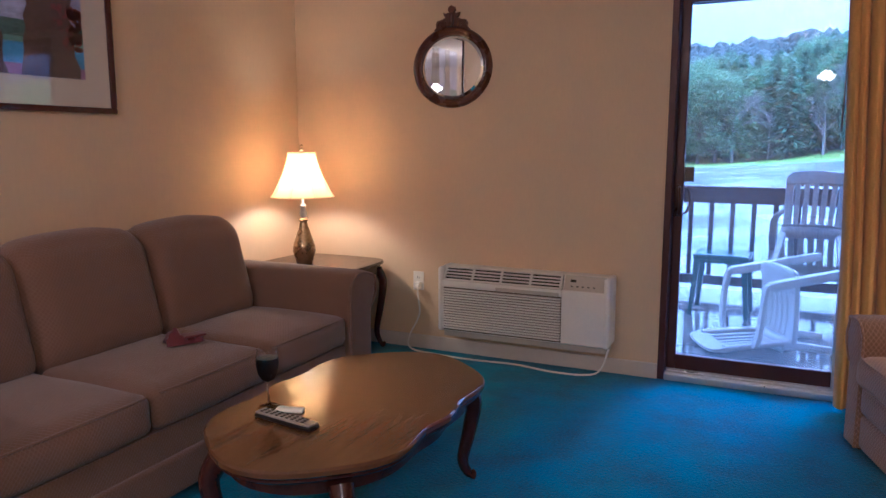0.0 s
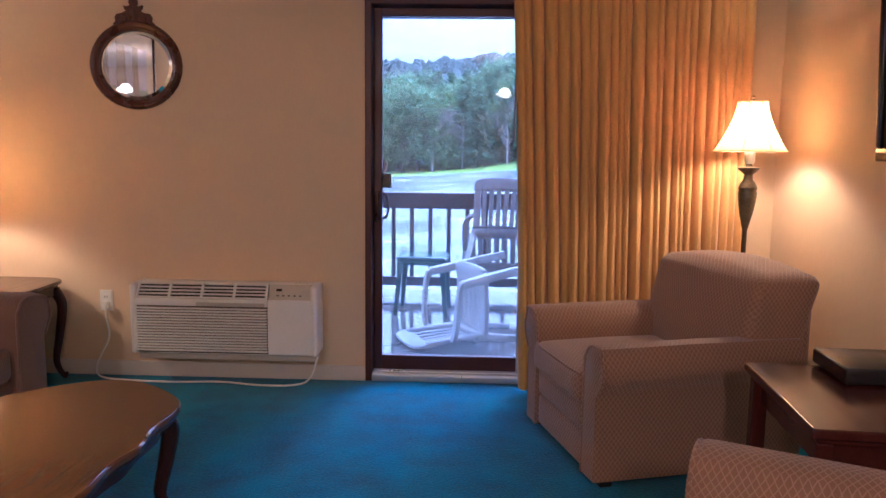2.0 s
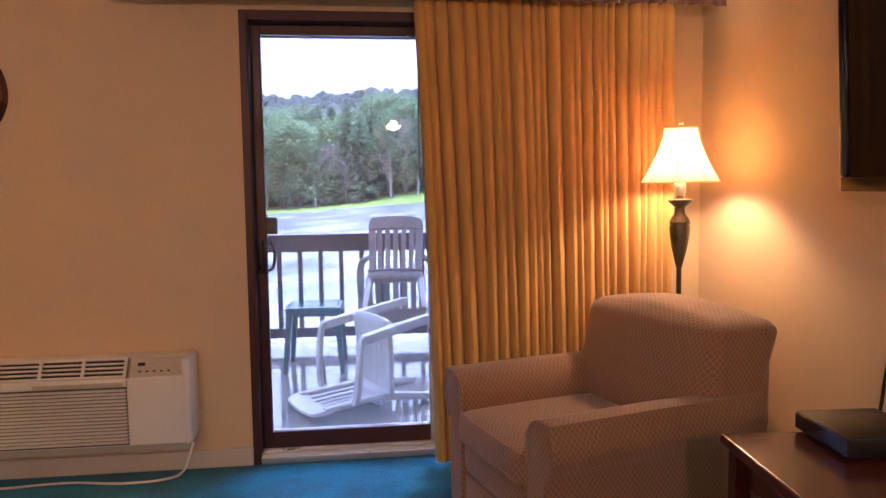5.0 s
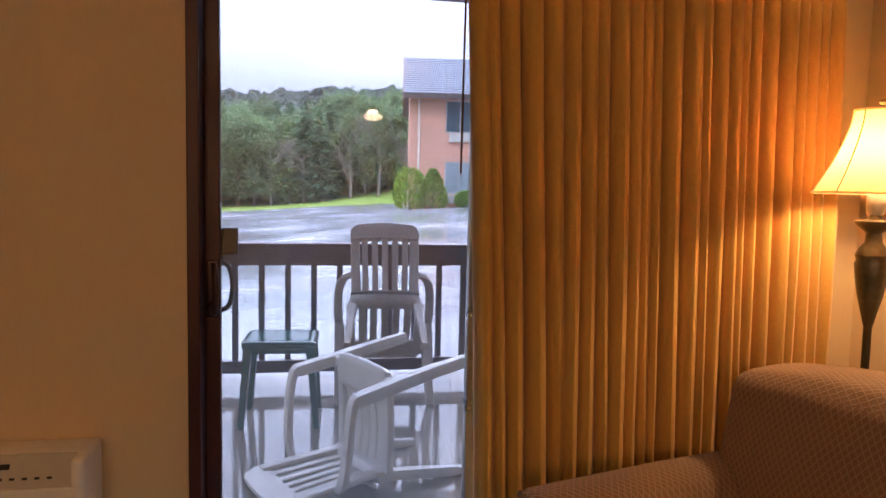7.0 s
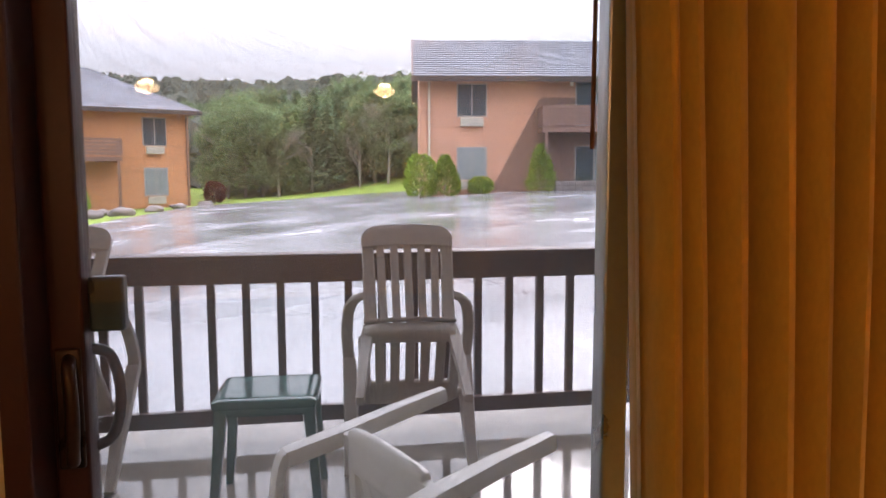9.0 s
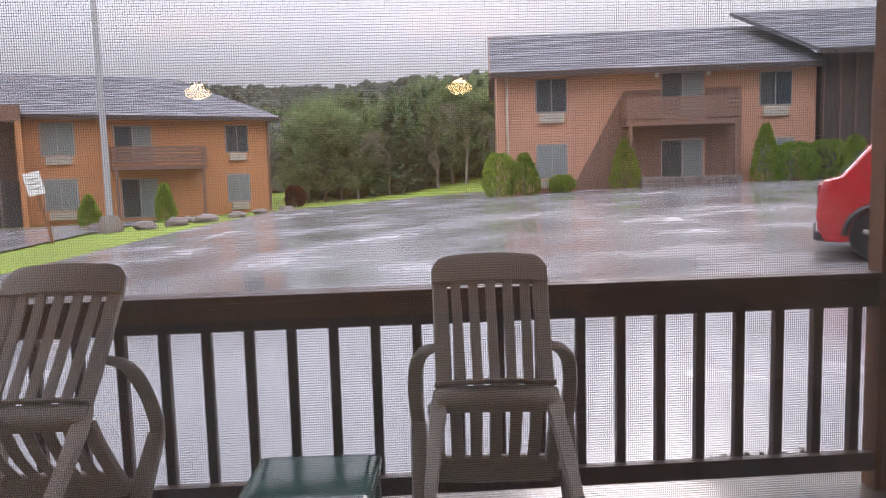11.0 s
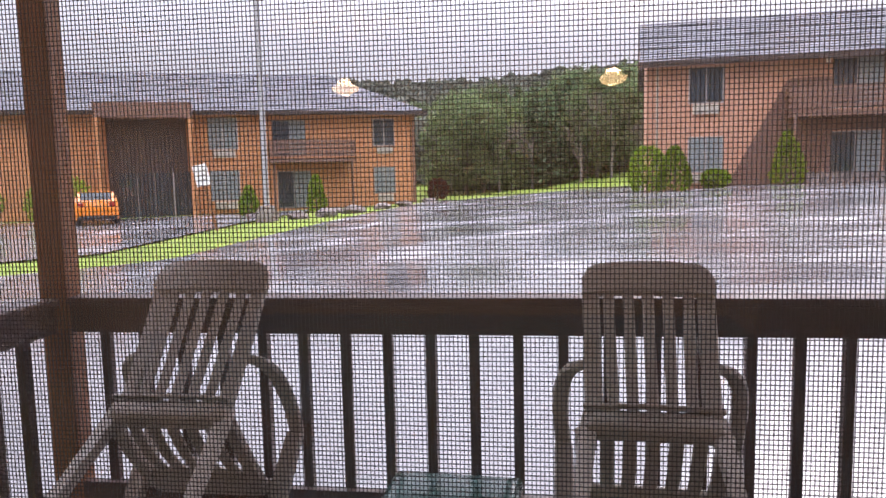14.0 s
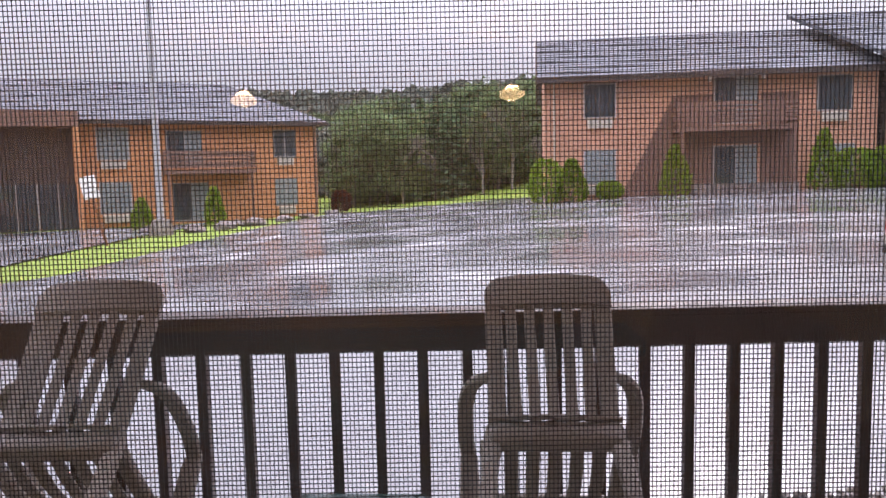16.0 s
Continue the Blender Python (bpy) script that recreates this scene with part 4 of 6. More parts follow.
part("chin", one_box((-0.20, 0.012, 0.010), (0.20, 0.018, 0.020), 0.002), M["alu"], tv, "silver trim strip")
part("wall_mount", one_box((-0.15, -0.19, 0.20), (0.15, -0.06, 0.44), 0.004), M["dark"], tv)


def cable(name, pts, r, mat, label):
    c = thing(name, 0, 0, 0, 0, label, "cable")
    part("lead", sweep(bmesh.new(), curve_points(pts, 8), r, 7), mat, c, smooth=True)
    return c


XW = XR - 0.008
cable("tv_cable", [(XW - 0.05, 2.86, 1.30), (XW, 2.88, 1.22), (XW, 2.90, 1.0), (XW, 2.885, 0.85), (XW, 2.915, 0.70), (XW, 2.93, 0.60), (XW - 0.02, 2.92, 0.45), (XW, 2.93, 0.02)], 0.0055, M["dark"], "thin black cable hanging down the wall")
cable("tv_cable", [(XW - 0.06, 2.66, 1.30), (XW - 0.004, 2.68, 1.20), (XW - 0.004, 2.665, 1.0), (XW - 0.004, 2.63, 0.82)], 0.009, M["dark"], "thick black bundled cable under the television")
cable("antenna_cable", [(XW - 0.004, 2.63, 0.82), (XW, 2.61, 0.70), (XW, 2.59, 0.55), (XW, 2.53, 0.38), (XW, 2.52, 0.2), (XW, 2.50, 0.015)], 0.0035, M["dark"], "thin black cable below the bundled cable")
cable("wall_cable", [(XW, 2.63, 0.80), (XW, 2.62, 0.5), (XW, 2.62, 0.1)], 0.005, M["ivory"], "ivory cable cover on the wall")
cable("loop_cable", [(XW - 0.03, 2.66, 1.27), (XW - 0.03, 2.60, 1.20), (XW - 0.03, 2.53, 1.19), (XW - 0.03, 2.48, 1.25), (XW - 0.05, 2.46, 1.30)], 0.006, M["dark"], "looped black cable under the television")
cable("wall_cable", [(XW, 2.56, 1.30), (XW, 2.56, 1.0), (XW, 2.545, 0.6), (XW, 2.55, 0.3)], 0.004, material("tan_cable_sheath", (0.42, 0.25, 0.12), 0.6), "tan cable fixed down the wall")


def cable_box():
    b = thing("set_top_box", 2.812, 2.60, 0.575, -3, "black cable box on the side table", "cable box")
    part("case", one_box((-0.118, -0.12, 0.006), (0.118, 0.12, 0.058), 0.005), M["dark"], b, smooth=True)
    part("front_panel", one_box((-0.122, -0.115, 0.012), (-0.1185, 0.115, 0.053), 0.001), M["gloss"], b, "glossy front panel")
    for x in (-0.1, 0.1):
        for y in (-0.085, 0.085):
            part("foot", lathe(bmesh.new(), [(0.01, 0), (0.01, 0.007)], 10, (x, y, 0)), M["dark"], b)
    part("lead", sweep(bmesh.new(), curve_points([(0.114, -0.06, 0.035), (0.16, -0.07, 0.05), (0.205, -0.08, 0.03), (0.215, -0.09, -0.05), (0.22, -0.10, -0.2)], 6), 0.005, 7), M["dark"], b, smooth=True)
    return b


cable_box()

# ---- on the coffee table and sofa ----
M["clear"] = glass_material("wine_glass_crystal")
M["wine"] = material("red_wine", (0.006, 0.0008, 0.001), 0.3, vary=0.02, bump=0, rough_vary=0)


def wine_glass():
    g = thing("wine_glass", 0.072, 2.06, 0.43, 0, "stemmed glass half full of dark red wine", "wine glass")
    part("bowl", lathe(bmesh.new(), [(0.004, 0.085), (0.020, 0.092), (0.031, 0.112), (0.036, 0.140), (0.035, 0.170), (0.032, 0.192), (0.0305, 0.192), (0.0335, 0.170), (0.0345, 0.140), (0.0295, 0.113), (0.019, 0.0945), (0.002, 0.088)], 28, cap=False), M["clear"], g, smooth=True)
    part("wine", lathe(bmesh.new(), [(0.003, 0.0875), (0.0195, 0.0935), (0.0303, 0.1130), (0.0353, 0.140), (0.0345, 0.163)], 28), M["wine"], g, "dark red wine", True)
    part("stem", lathe(bmesh.new(), [(0.012, 0.006), (0.005, 0.012), (0.0038, 0.03), (0.0038, 0.07), (0.006, 0.084)], 14), M["clear"], g, smooth=True)
    part("foot", lathe(bmesh.new(), [(0.033, 0.0), (0.034, 0.002), (0.02, 0.005), (0.011, 0.007)], 28), M["clear"], g, smooth=True)
    return g


wine_glass()
M["remote"] = material("silver_grey_plastic", (0.30, 0.29, 0.28), 0.4, 0.1, vary=0.06, bump=0.02)
rc = thing("remote_control", 0.205, 1.975, 0.43, -8, "silver and black remote control on the coffee table", "remote")
part("case", cushion(bmesh.new(), (-0.115, -0.024, 0.0), (0.115, 0.024, 0.014), 0.006, cuts=5), M["dark"], rc, smooth=True)
top = part("face_plate", cushion(bmesh.new(), (-0.112, -0.022, 0.0125), (0.112, 0.022, 0.021), 0.005, cuts=5), M["remote"], rc, "silver face plate", True)
for i in range(9):
    for j in range(3):
        part("button", one_box((-0.095 + i * 0.021, -0.016 + j * 0.012, 0.0205), (-0.085 + i * 0.021, -0.009 + j * 0.012, 0.0235), 0.001, 1), M["dark"], top)
rc2 = thing("remote_control", 0.16, 2.055, 0.43, 14, "small white remote control beside the wine glass", "remote")
part("case", cushion(bmesh.new(), (-0.045, -0.016, 0.0), (0.045, 0.016, 0.012), 0.005, cuts=5), M["ivory"], rc2, smooth=True)

M["pouch"] = material("burgundy_cloth", (0.10, 0.010, 0.018), 0.6, vary=0.25, scale=20, grain=140, bump=0.2, sheen=0.2)
pc = thing("cloth_pouch", -0.62, 2.40, 0.475, 62, "folded burgundy cloth pouch on the sofa seat", "pouch")
fold = bmesh.new()
g = [[fold.verts.new((-0.075 + 0.15 * i / 12, -0.04 + 0.08 * j / 6, 0.0 if j in (0, 6) else 0.012 + 0.045 * max(0, 1 - ((i - 3) / 3.2) ** 2) * math.sin(math.pi * j / 6) + 0.012 * math.sin(i * 1.3 + j) * (j % 2))) for i in range(13)] for j in range(7)]
for j in range(6):
    for i in range(12):
        fold.faces.new((g[j][i], g[j][i + 1], g[j + 1][i + 1], g[j + 1][i]))
fold.faces.new([g[0][i] for i in range(13)] + [g[j][12] for j in range(1, 7)] + [g[6][i] for i in range(11, -1, -1)] + [g[j][0] for j in range(5, 0, -1)])
part("cloth", fold, M["pouch"], pc, smooth=True)
part("flap", cushion(bmesh.new(), (-0.005, -0.03, 0.02), (0.085, 0.03, 0.030), 0.004, cuts=5, wobble=0.004), M["pouch"], pc, smooth=True)

# ---- patio furniture ----
M["resin"] = material("taupe_resin", (0.30, 0.26, 0.225), 0.38, vary=0.12, scale=7, grain=70, bump=0.06, rough_vary=0.12)
M["white_resin"] = material("pale_grey_resin", (0.50, 0.49, 0.47), 0.38, vary=0.1, scale=7, grain=70, bump=0.05, rough_vary=0.12)
M["green_resin"] = material("dark_green_resin", (0.022, 0.075, 0.065), 0.12, vary=0.15, scale=7, grain=70, bump=0.04, rough_vary=0.1)


def strip(bm, pts, w, t, side=(1, 0, 0)):
    """A flat bar along pts, w wide across side and t thick."""
    pts = [Vector(p) for p in pts]
    s = Vector(side)
    if isinstance(w, (int, float)):
        w = [w] * len(pts)
    rings = []
    for i, p in enumerate(pts):
        d = (pts[min(i + 1, len(pts) - 1)] - pts[max(i - 1, 0)]).normalized()
        n = d.cross(s).normalized()
        a, b = s * w[i] / 2, n * t / 2
        rings.append([bm.verts.new(p + q) for q in (a * 0.8 + b, a + b * 0.3, a - b * 0.3, a * 0.8 - b, -a * 0.8 - b, -a - b * 0.3, -a + b * 0.3, -a * 0.8 + b)])
    for p, q in zip(rings, rings[1:]):
        for k in range(8):
            bm.faces.new((p[k], p[(k + 1) % 8], q[(k + 1) % 8], q[k]))
    bm.faces.new(rings[0][::-1])
    bm.faces.new(rings[-1])
    return bm


def resin_chair(m, mat, label, top=-0.097, tall=1.006, slat=0.043):
    """Faces local +y, its feet at z = 0; top is how far the head leans from the seat's back edge."""
    c = new("patio_chair")
    c.matrix_basis = m
    tagged(c, label, "patio chair", "patio chairs")
    base, head = 0.457, tall - 0.110

    def back_at(z):
        u = (z - base) / (tall - base)
        return 0.020 + (top - 0.020) * (0.75 * u + 0.25 * u * u)

    def half_at(z):
        return 0.203 + 0.020 * min(1.0, max(0.0, (z - base) / (tall - base)))
    zs = [base - 0.02 + (head + 0.02 - base + 0.02) * k / 8 for k in range(9)]
    for sx in (1, -1):
        part("stile", strip(bmesh.new(), [(sx * (half_at(z) - 0.029), back_at(z) + 0.006, z) for z in zs], 0.058, 0.026), mat, c, smooth=True)
    for k in range(5):
        u = (k - 2) / 2
        part("back_slat", strip(bmesh.new(), [(u * (half_at(z) - 0.088), back_at(z) - 0.014 * (1 - (0.7 * u) ** 2), z) for z in zs], 0.037, 0.014), mat, c, smooth=True)
    hd = bmesh.new()
    n = 18
    rings = []
    for off in (-0.013, 0.013):
        cols = []
        for q in range(5):
            row = []
            for i in range(n + 1):
                u = 2 * i / n - 1
                zt = tall - 0.010 * u * u - 0.045 * max(0, abs(u) - 0.72) ** 3 / 0.022
                z = head - 0.010 + (zt - head + 0.010) * q / 4
                row.append(hd.verts.new((half_at(z) * u, back_at(z) + off * (1 - 0.35 * (q == 4)) - 0.014 * (1 - u * u), z)))
            cols.append(row)
        rings.append(cols)
    f0, f1 = rings
    for q in range(4):
        for i in range(n):
            hd.faces.new((f0[q][i], f0[q][i + 1], f0[q + 1][i + 1], f0[q + 1][i]))
            hd.faces.new((f1[q][i], f1[q + 1][i], f1[q + 1][i + 1], f1[q][i + 1]))
        for i in (0, n):
            hd.faces.new((f0[q][i], f0[q + 1][i], f1[q + 1][i], f1[q][i]))
    for q in (0, 4):
        for i in range(n):
            hd.faces.new((f0[q][i], f1[q][i], f1[q][i + 1], f0[q][i + 1]))
    part("headrest", hd, mat, c, smooth=True)
    part("back_band", cushion(bmesh.new(), (-0.206, -0.022, base - 0.088), (0.206, 0.050, base + 0.004), 0.034, cuts=7), mat, c, smooth=True)
    part("band_lip", strip(bmesh.new(), [(-0.206 + 0.0412 * k, -0.010 - 0.012 * math.sin(math.pi * k / 10), base + 0.004) for k in range(11)], 0.034, 0.014, (0, 0.9, 0.43)), mat, c, smooth=True)
    for sx in (1, -1):
        part("seat_rail", strip(bmesh.new(), [(sx * 0.205, 0.03 + 0.42 * q / 6, 0.398 - 0.008 * math.sin(math.pi * q / 6)) for q in range(7)], 0.052, 0.032), mat, c, smooth=True)
    part("seat_front", cushion(bmesh.new(), (-0.215, 0.335, 0.372), (0.215, 0.478, 0.418), 0.02, (0, 0.012, 0), cuts=7), mat, c, smooth=True)
    for k in range(5):
        x = -0.136 + k * 0.068
        part("seat_slat", strip(bmesh.new(), [(x, 0.03 + 0.34 * q / 6, 0.400 - 0.020 * math.sin(math.pi * q / 6)) for q in range(7)], slat, 0.014), mat, c, smooth=True)
    for sx in (1, -1):
        part("rear_leg", strip(bmesh.new(), [(sx * 0.186, 0.020, base - 0.01), (sx * 0.192, 0.015, 0.38), (sx * 0.200, -0.004, 0.26), (sx * 0.214, -0.05, 0.0)], [0.052, 0.056, 0.050, 0.036], 0.042), mat, c, smooth=True)
        part("front_leg", strip(bmesh.new(), [(sx * 0.286, 0.402, 0.592), (sx * 0.274, 0.432, 0.40), (sx * 0.272, 0.462, 0.20), (sx * 0.275, 0.486, 0.0)], [0.064, 0.074, 0.060, 0.042], 0.050), mat, c, smooth=True)
        part("leg_web", strip(bmesh.new(), [(sx * 0.205, 0.43, 0.398), (sx * 0.25, 0.43, 0.40)], 0.05, 0.03, (0, 1, 0)), mat, c)
        part("arm", strip(bmesh.new(), curve_points([(sx * 0.190, back_at(0.63) + 0.006, 0.634), (sx * 0.242, 0.030, 0.646), (sx * 0.276, 0.090, 0.643), (sx * 0.291, 0.20, 0.634), (sx * 0.293, 0.31, 0.622), (sx * 0.289, 0.395, 0.604), (sx * 0.287, 0.415, 0.578)], 4), 0.056, 0.028), mat, c, smooth=True)
    return c


# two chairs tipped forwards on their front feet, heads over the railing
RESIN = "taupe resin slat-back patio chair tipped forwards against the railing"
resin_chair(pose(1.738, 5.987, 0.366, -54.6, 0, -4.7), M["resin"], RESIN)
resin_chair(pose(0.222, 5.996, 0.356, -52.6, 0, -0.4), M["resin"], RESIN)
# the fallen chair lies on its back
tip = Matrix.Translation((1.93, 5.425, PZ + 0.060)) @ Matrix.Rotation(radians(25), 4, "Z") @ Matrix(((0, 0, -1, 0), (-1, 0, 0, 0), (0, 1, 0, 0), (0, 0, 0, 1))) @ pose(0, 0, 0, 1.5, 0, 0)
resin_chair(tip, M["white_resin"], "pale grey resin patio chair fallen over on its back", 0.0, 0.90, 0.058)


def patio_table():
    t = thing("patio_table", 1.17, 6.13, PZ, -3, "small wet dark green resin side table", "patio table")
    part("tabletop", cushion(bmesh.new(), (-0.20, -0.185, 0.43), (0.20, 0.185, 0.472), 0.018, cuts=9), M["green_resin"], t, smooth=True)
    part("rim", cushion(bmesh.new(), (-0.185, -0.17, 0.40), (0.185, 0.17, 0.44), 0.015, cuts=5), M["green_resin"], t, smooth=True)
    for sx in (1, -1):
        for sy in (1, -1):
            part("leg", strip(bmesh.new(), [(sx * 0.165, sy * 0.15, 0.435), (sx * 0.175, sy * 0.16, 0.3), (sx * 0.20, sy * 0.185, 0.0)], [0.055, 0.045, 0.035], 0.04), M["green_resin"], t, smooth=True)
    return t


patio_table()

# ---- grounds ----
def ground_z(x, y):
    away = min(1.0, max(0.0, (y - 12) / 24))
    base = -0.28 + 0.75 * math.tanh((x - 1.45) / 12) + 0.30 * away * away * (3 - 2 * away)
    far = max(0.0, y - 56)
    hill = 38 * (1 / (1 + math.exp(-(far - 150) / 45)) - 1 / (1 + math.exp(150 / 45)))
    rise = min(1.0, max(0.0, (y - 50) / 8))
    base += 0.85 * rise * rise * (3 - 2 * rise) * math.exp(-((x - 9) / 5.5) ** 2)
    return base + 0.02 * min(far, 60) + hill * (1 + 0.25 * noise.noise(Vector((x * 0.012, 3.1, 0)))) + 0.05 * noise.noise(Vector((x * 0.1, y * 0.1, 0))) * min(far, 30)


def terrain(name, xs, ys, lift, mat, label, category):
    bm = bmesh.new()
    grid = [[bm.verts.new((x, y, ground_z(x, y) + lift)) for x in xs] for y in ys]
    for j in range(len(ys) - 1):
        for i in range(len(xs) - 1):
            bm.faces.new((grid[j][i], grid[j][i + 1], grid[j + 1][i + 1], grid[j + 1][i]))
    return tagged(part(name, bm, mat, smooth=True), label, category, kind="structure")


def spread(lo, hi, fine0, fine1, step, coarse):
    v, x = [], fine0
    while x <= fine1:
        v.append(x)
        x += step
    x = fine0 - coarse
    while x > lo:
        v.insert(0, x)
        x -= coarse * (1 + (fine0 - x) / 120)
    v.insert(0, lo)
    x = fine1 + coarse
    while x < hi:
        v.append(x)
        x += coarse * (1 + (x - fine1) / 120)
    return v + [hi]


terrain("ground", spread(-1500, 1500, -60, 60, 2.0, 12), spread(-300, 2500, 4.6, 100, 2.0, 12), -0.05, M["grass"], "wet spring grass sloping away to wooded hills", "grass")


def lot_left(y):
    return -7.9 + 0.10 * (y - 21) + (0.0 if y > 21 else -1.6 * (21 - y))


def lot_far(x):
    return 45.5 + 0.3 * (x + 4.5)


bm = bmesh.new()
rows = []
ys = [PY1 + 0.12 + 0.8 * k for k in range(52)]
for y in ys:
    x0 = max(lot_left(y), -60)
    row = []
    for k in range(61):
        u = k / 60
        x = x0 + (60 - x0) * u ** 1.6
        yy = min(y, lot_far(min(x, 8)))
        row.append(bm.verts.new((x, yy, ground_z(x, yy))))
    rows.append(row)
for a, b in zip(rows, rows[1:]):
    for i in range(60):
        if (a[i].co - b[i].co).length > 1e-4:
            bm.faces.new((a[i], a[i + 1], b[i + 1], b[i]))
bmesh.ops.remove_doubles(bm, verts=bm.verts, dist=1e-4)
tagged(part("parking_lot", bm, M["asphalt"], smooth=True), "wet dark asphalt parking lot with puddles", "parking lot", kind="structure")

# driveway in front of the cedar motel, behind the grass verge
bm = bmesh.new()
rows = []
for k in range(36):
    x = -11.0 - k
    y0, y1 = 21 + (x + 10.5) / 1.6 + 2.4, 48 + (x + 5.9) * 0.45 - 2.4
    rows.append([bm.verts.new((x, y0 + (y1 - y0) * j / 12, ground_z(x, y0 + (y1 - y0) * j / 12) + 0.01)) for j in range(13)])
for a, b in zip(rows, rows[1:]):
    for j in range(12):
        bm.faces.new((a[j], a[j + 1], b[j + 1], b[j]))
tagged(part("driveway", bm, M["asphalt"], smooth=True), "wet asphalt driveway in front of the motel", "driveway", kind="structure")

# gravel strip at the patio's edge
M["gravel"] = material("pale_gravel", (0.26, 0.23, 0.20), 0.6, vary=0.4, scale=8, grain=60, bump=0.4, island=True)
rnd = random.Random(11)
gr = bmesh.new()
for k in range(1500):
    x, y, r = rnd.uniform(PX0, PX1), rnd.uniform(PY1 + 0.13, PY1 + 0.62), rnd.uniform(0.008, 0.024)
    g = bmesh.ops.create_icosphere(gr, subdivisions=1, radius=r, matrix=Matrix.LocRotScale((x, y, ground_z(x, y) + 0.3 * r + 0.002), Euler((rnd.random() * 3, rnd.random() * 3, 0)), (1, 0.8, 0.6)))
tagged(part("gravel", gr, M["gravel"]), "pale wet gravel along the patio edge", "gravel", kind="stuff")

# ---- motel buildings ----
M["siding"] = material("cedar_siding", (0.47, 0.205, 0.085), 0.7, vary=0.16, scale=0.5, grain=7, bump=0.1, stretch=(1, 1, 4))
M["siding_pink"] = material("faded_cedar_siding", (0.46, 0.235, 0.15), 0.7, vary=0.18, scale=0.5, grain=7, bump=0.1, stretch=(1, 1, 4))
M["siding_dark"] = material("brown_siding", (0.17, 0.095, 0.07), 0.75, vary=0.2, scale=0.7, grain=9, bump=0.1, stretch=(3, 1, 3))
M["siding_black"] = material("dark_stained_siding", (0.05, 0.035, 0.03), 0.75, vary=0.2, scale=0.7, grain=9, bump=0.1)
M["shingle"] = material("grey_shingle", (0.165, 0.168, 0.185), 0.9, vary=0.2, scale=0.8, grain=9, bump=0.3, island=True, spec=0.12)
M["winframe"] = material("window_frame", (0.30, 0.28, 0.26), 0.5, vary=0.1)
M["winglass"] = material("dark_window_glass", (0.035, 0.05, 0.06), 0.06, vary=0.2, scale=0.6, bump=0, rough_vary=0.03)
M["blind"] = material("pale_blind", (0.17, 0.20, 0.20), 0.6, vary=0.12, scale=2, bump=0.05)
M["stone"] = material("fieldstone", (0.15, 0.125, 0.115), 0.8, vary=0.4, scale=3, grain=20, bump=0.4, island=True)


def window(b, x0, x1, z0, z1, y=0.0, unit=True, blind=False):
    w = part("window", one_box((x0 - 0.06, y - 0.05, z0 - 0.06), (x1 + 0.06, y - 0.002, z1 + 0.06), 0.01), M["winframe"], b, "dark glazed window with pale curtain")
    xm = (x0 + x1) / 2
    part("pane", one_box((x0, y - 0.062, z0), (xm - 0.03, y - 0.052, z1)), M["blind"] if blind else M["winglass"], w)
    part("pane", one_box((xm + 0.03, y - 0.062, z0), (x1, y - 0.052, z1)), M["blind"] if blind else M["winglass"], w)
    if unit:
        u = part("wall_unit", one_box((x0 + 0.12, y - 0.20, z0 - 0.52), (x1 - 0.12, y - 0.002, z0 - 0.10), 0.02), M["ivory2"], b, "pale air-conditioner grille")
        for k in range(4):
            part("louvre", one_box((x0 + 0.17, y - 0.212, z0 - 0.47 + 0.09 * k), (x1 - 0.17, y - 0.202, z0 - 0.43 + 0.09 * k)), M["winframe"], u)


def roof_plane(b, corners, thick=0.16):
    """A sloping roof of shingle courses between eave and ridge: corners are eave start, eave end, ridge end, ridge start."""
    e0, e1, r1, r0 = [Vector(c) for c in corners]
    n = (e1 - e0).cross(r0 - e0).normalized()
    if n.z < 0:
        n = -n
    bm = bmesh.new()
    f = [bm.verts.new(c) for c in (e0, e1, r1, r0)]
    g = [bm.verts.new(c - n * thick) for c in (e0, e1, r1, r0)]
    bm.faces.new(f)
    bm.faces.new(g[::-1])
    for i in range(4):
        bm.faces.new((f[i], f[(i + 1) % 4], g[(i + 1) % 4], g[i]))
    rf = part("roof", bm, M["shingle"], b, "grey shingled roof")
    courses = max(6, int((r0 - e0).length / 0.32))
    cs = bmesh.new()
    rr = random.Random(5)
    for k in range(courses):
        a, c = k / courses, (k + 1.25) / courses
        c = min(c, 1)
        p0, p1 = e0.lerp(r0, a), e1.lerp(r1, a)
        q0, q1 = e0.lerp(r0, c), e1.lerp(r1, c)
        m = max(2, int((p1 - p0).length / 0.9))
        for i in range(m):
            u, v = i / m, (i + 0.985) / m
            quad = [p0.lerp(p1, u) + n * 0.045, p0.lerp(p1, v) + n * 0.045, q0.lerp(q1, v) + n * 0.006, q0.lerp(q1, u) + n * 0.006]
            t = [cs.verts.new(w + n * rr.uniform(0, 0.006)) for w in quad]
            cs.faces.new(t)
            lo = [cs.verts.new(quad[0] - n * 0.04), cs.verts.new(quad[1] - n * 0.04)]
            cs.faces.new((t[1], t[0], lo[0], lo[1]))
    tagged(part("shingles", cs, M["shingle"], rf), kind="stuff")
    return rf


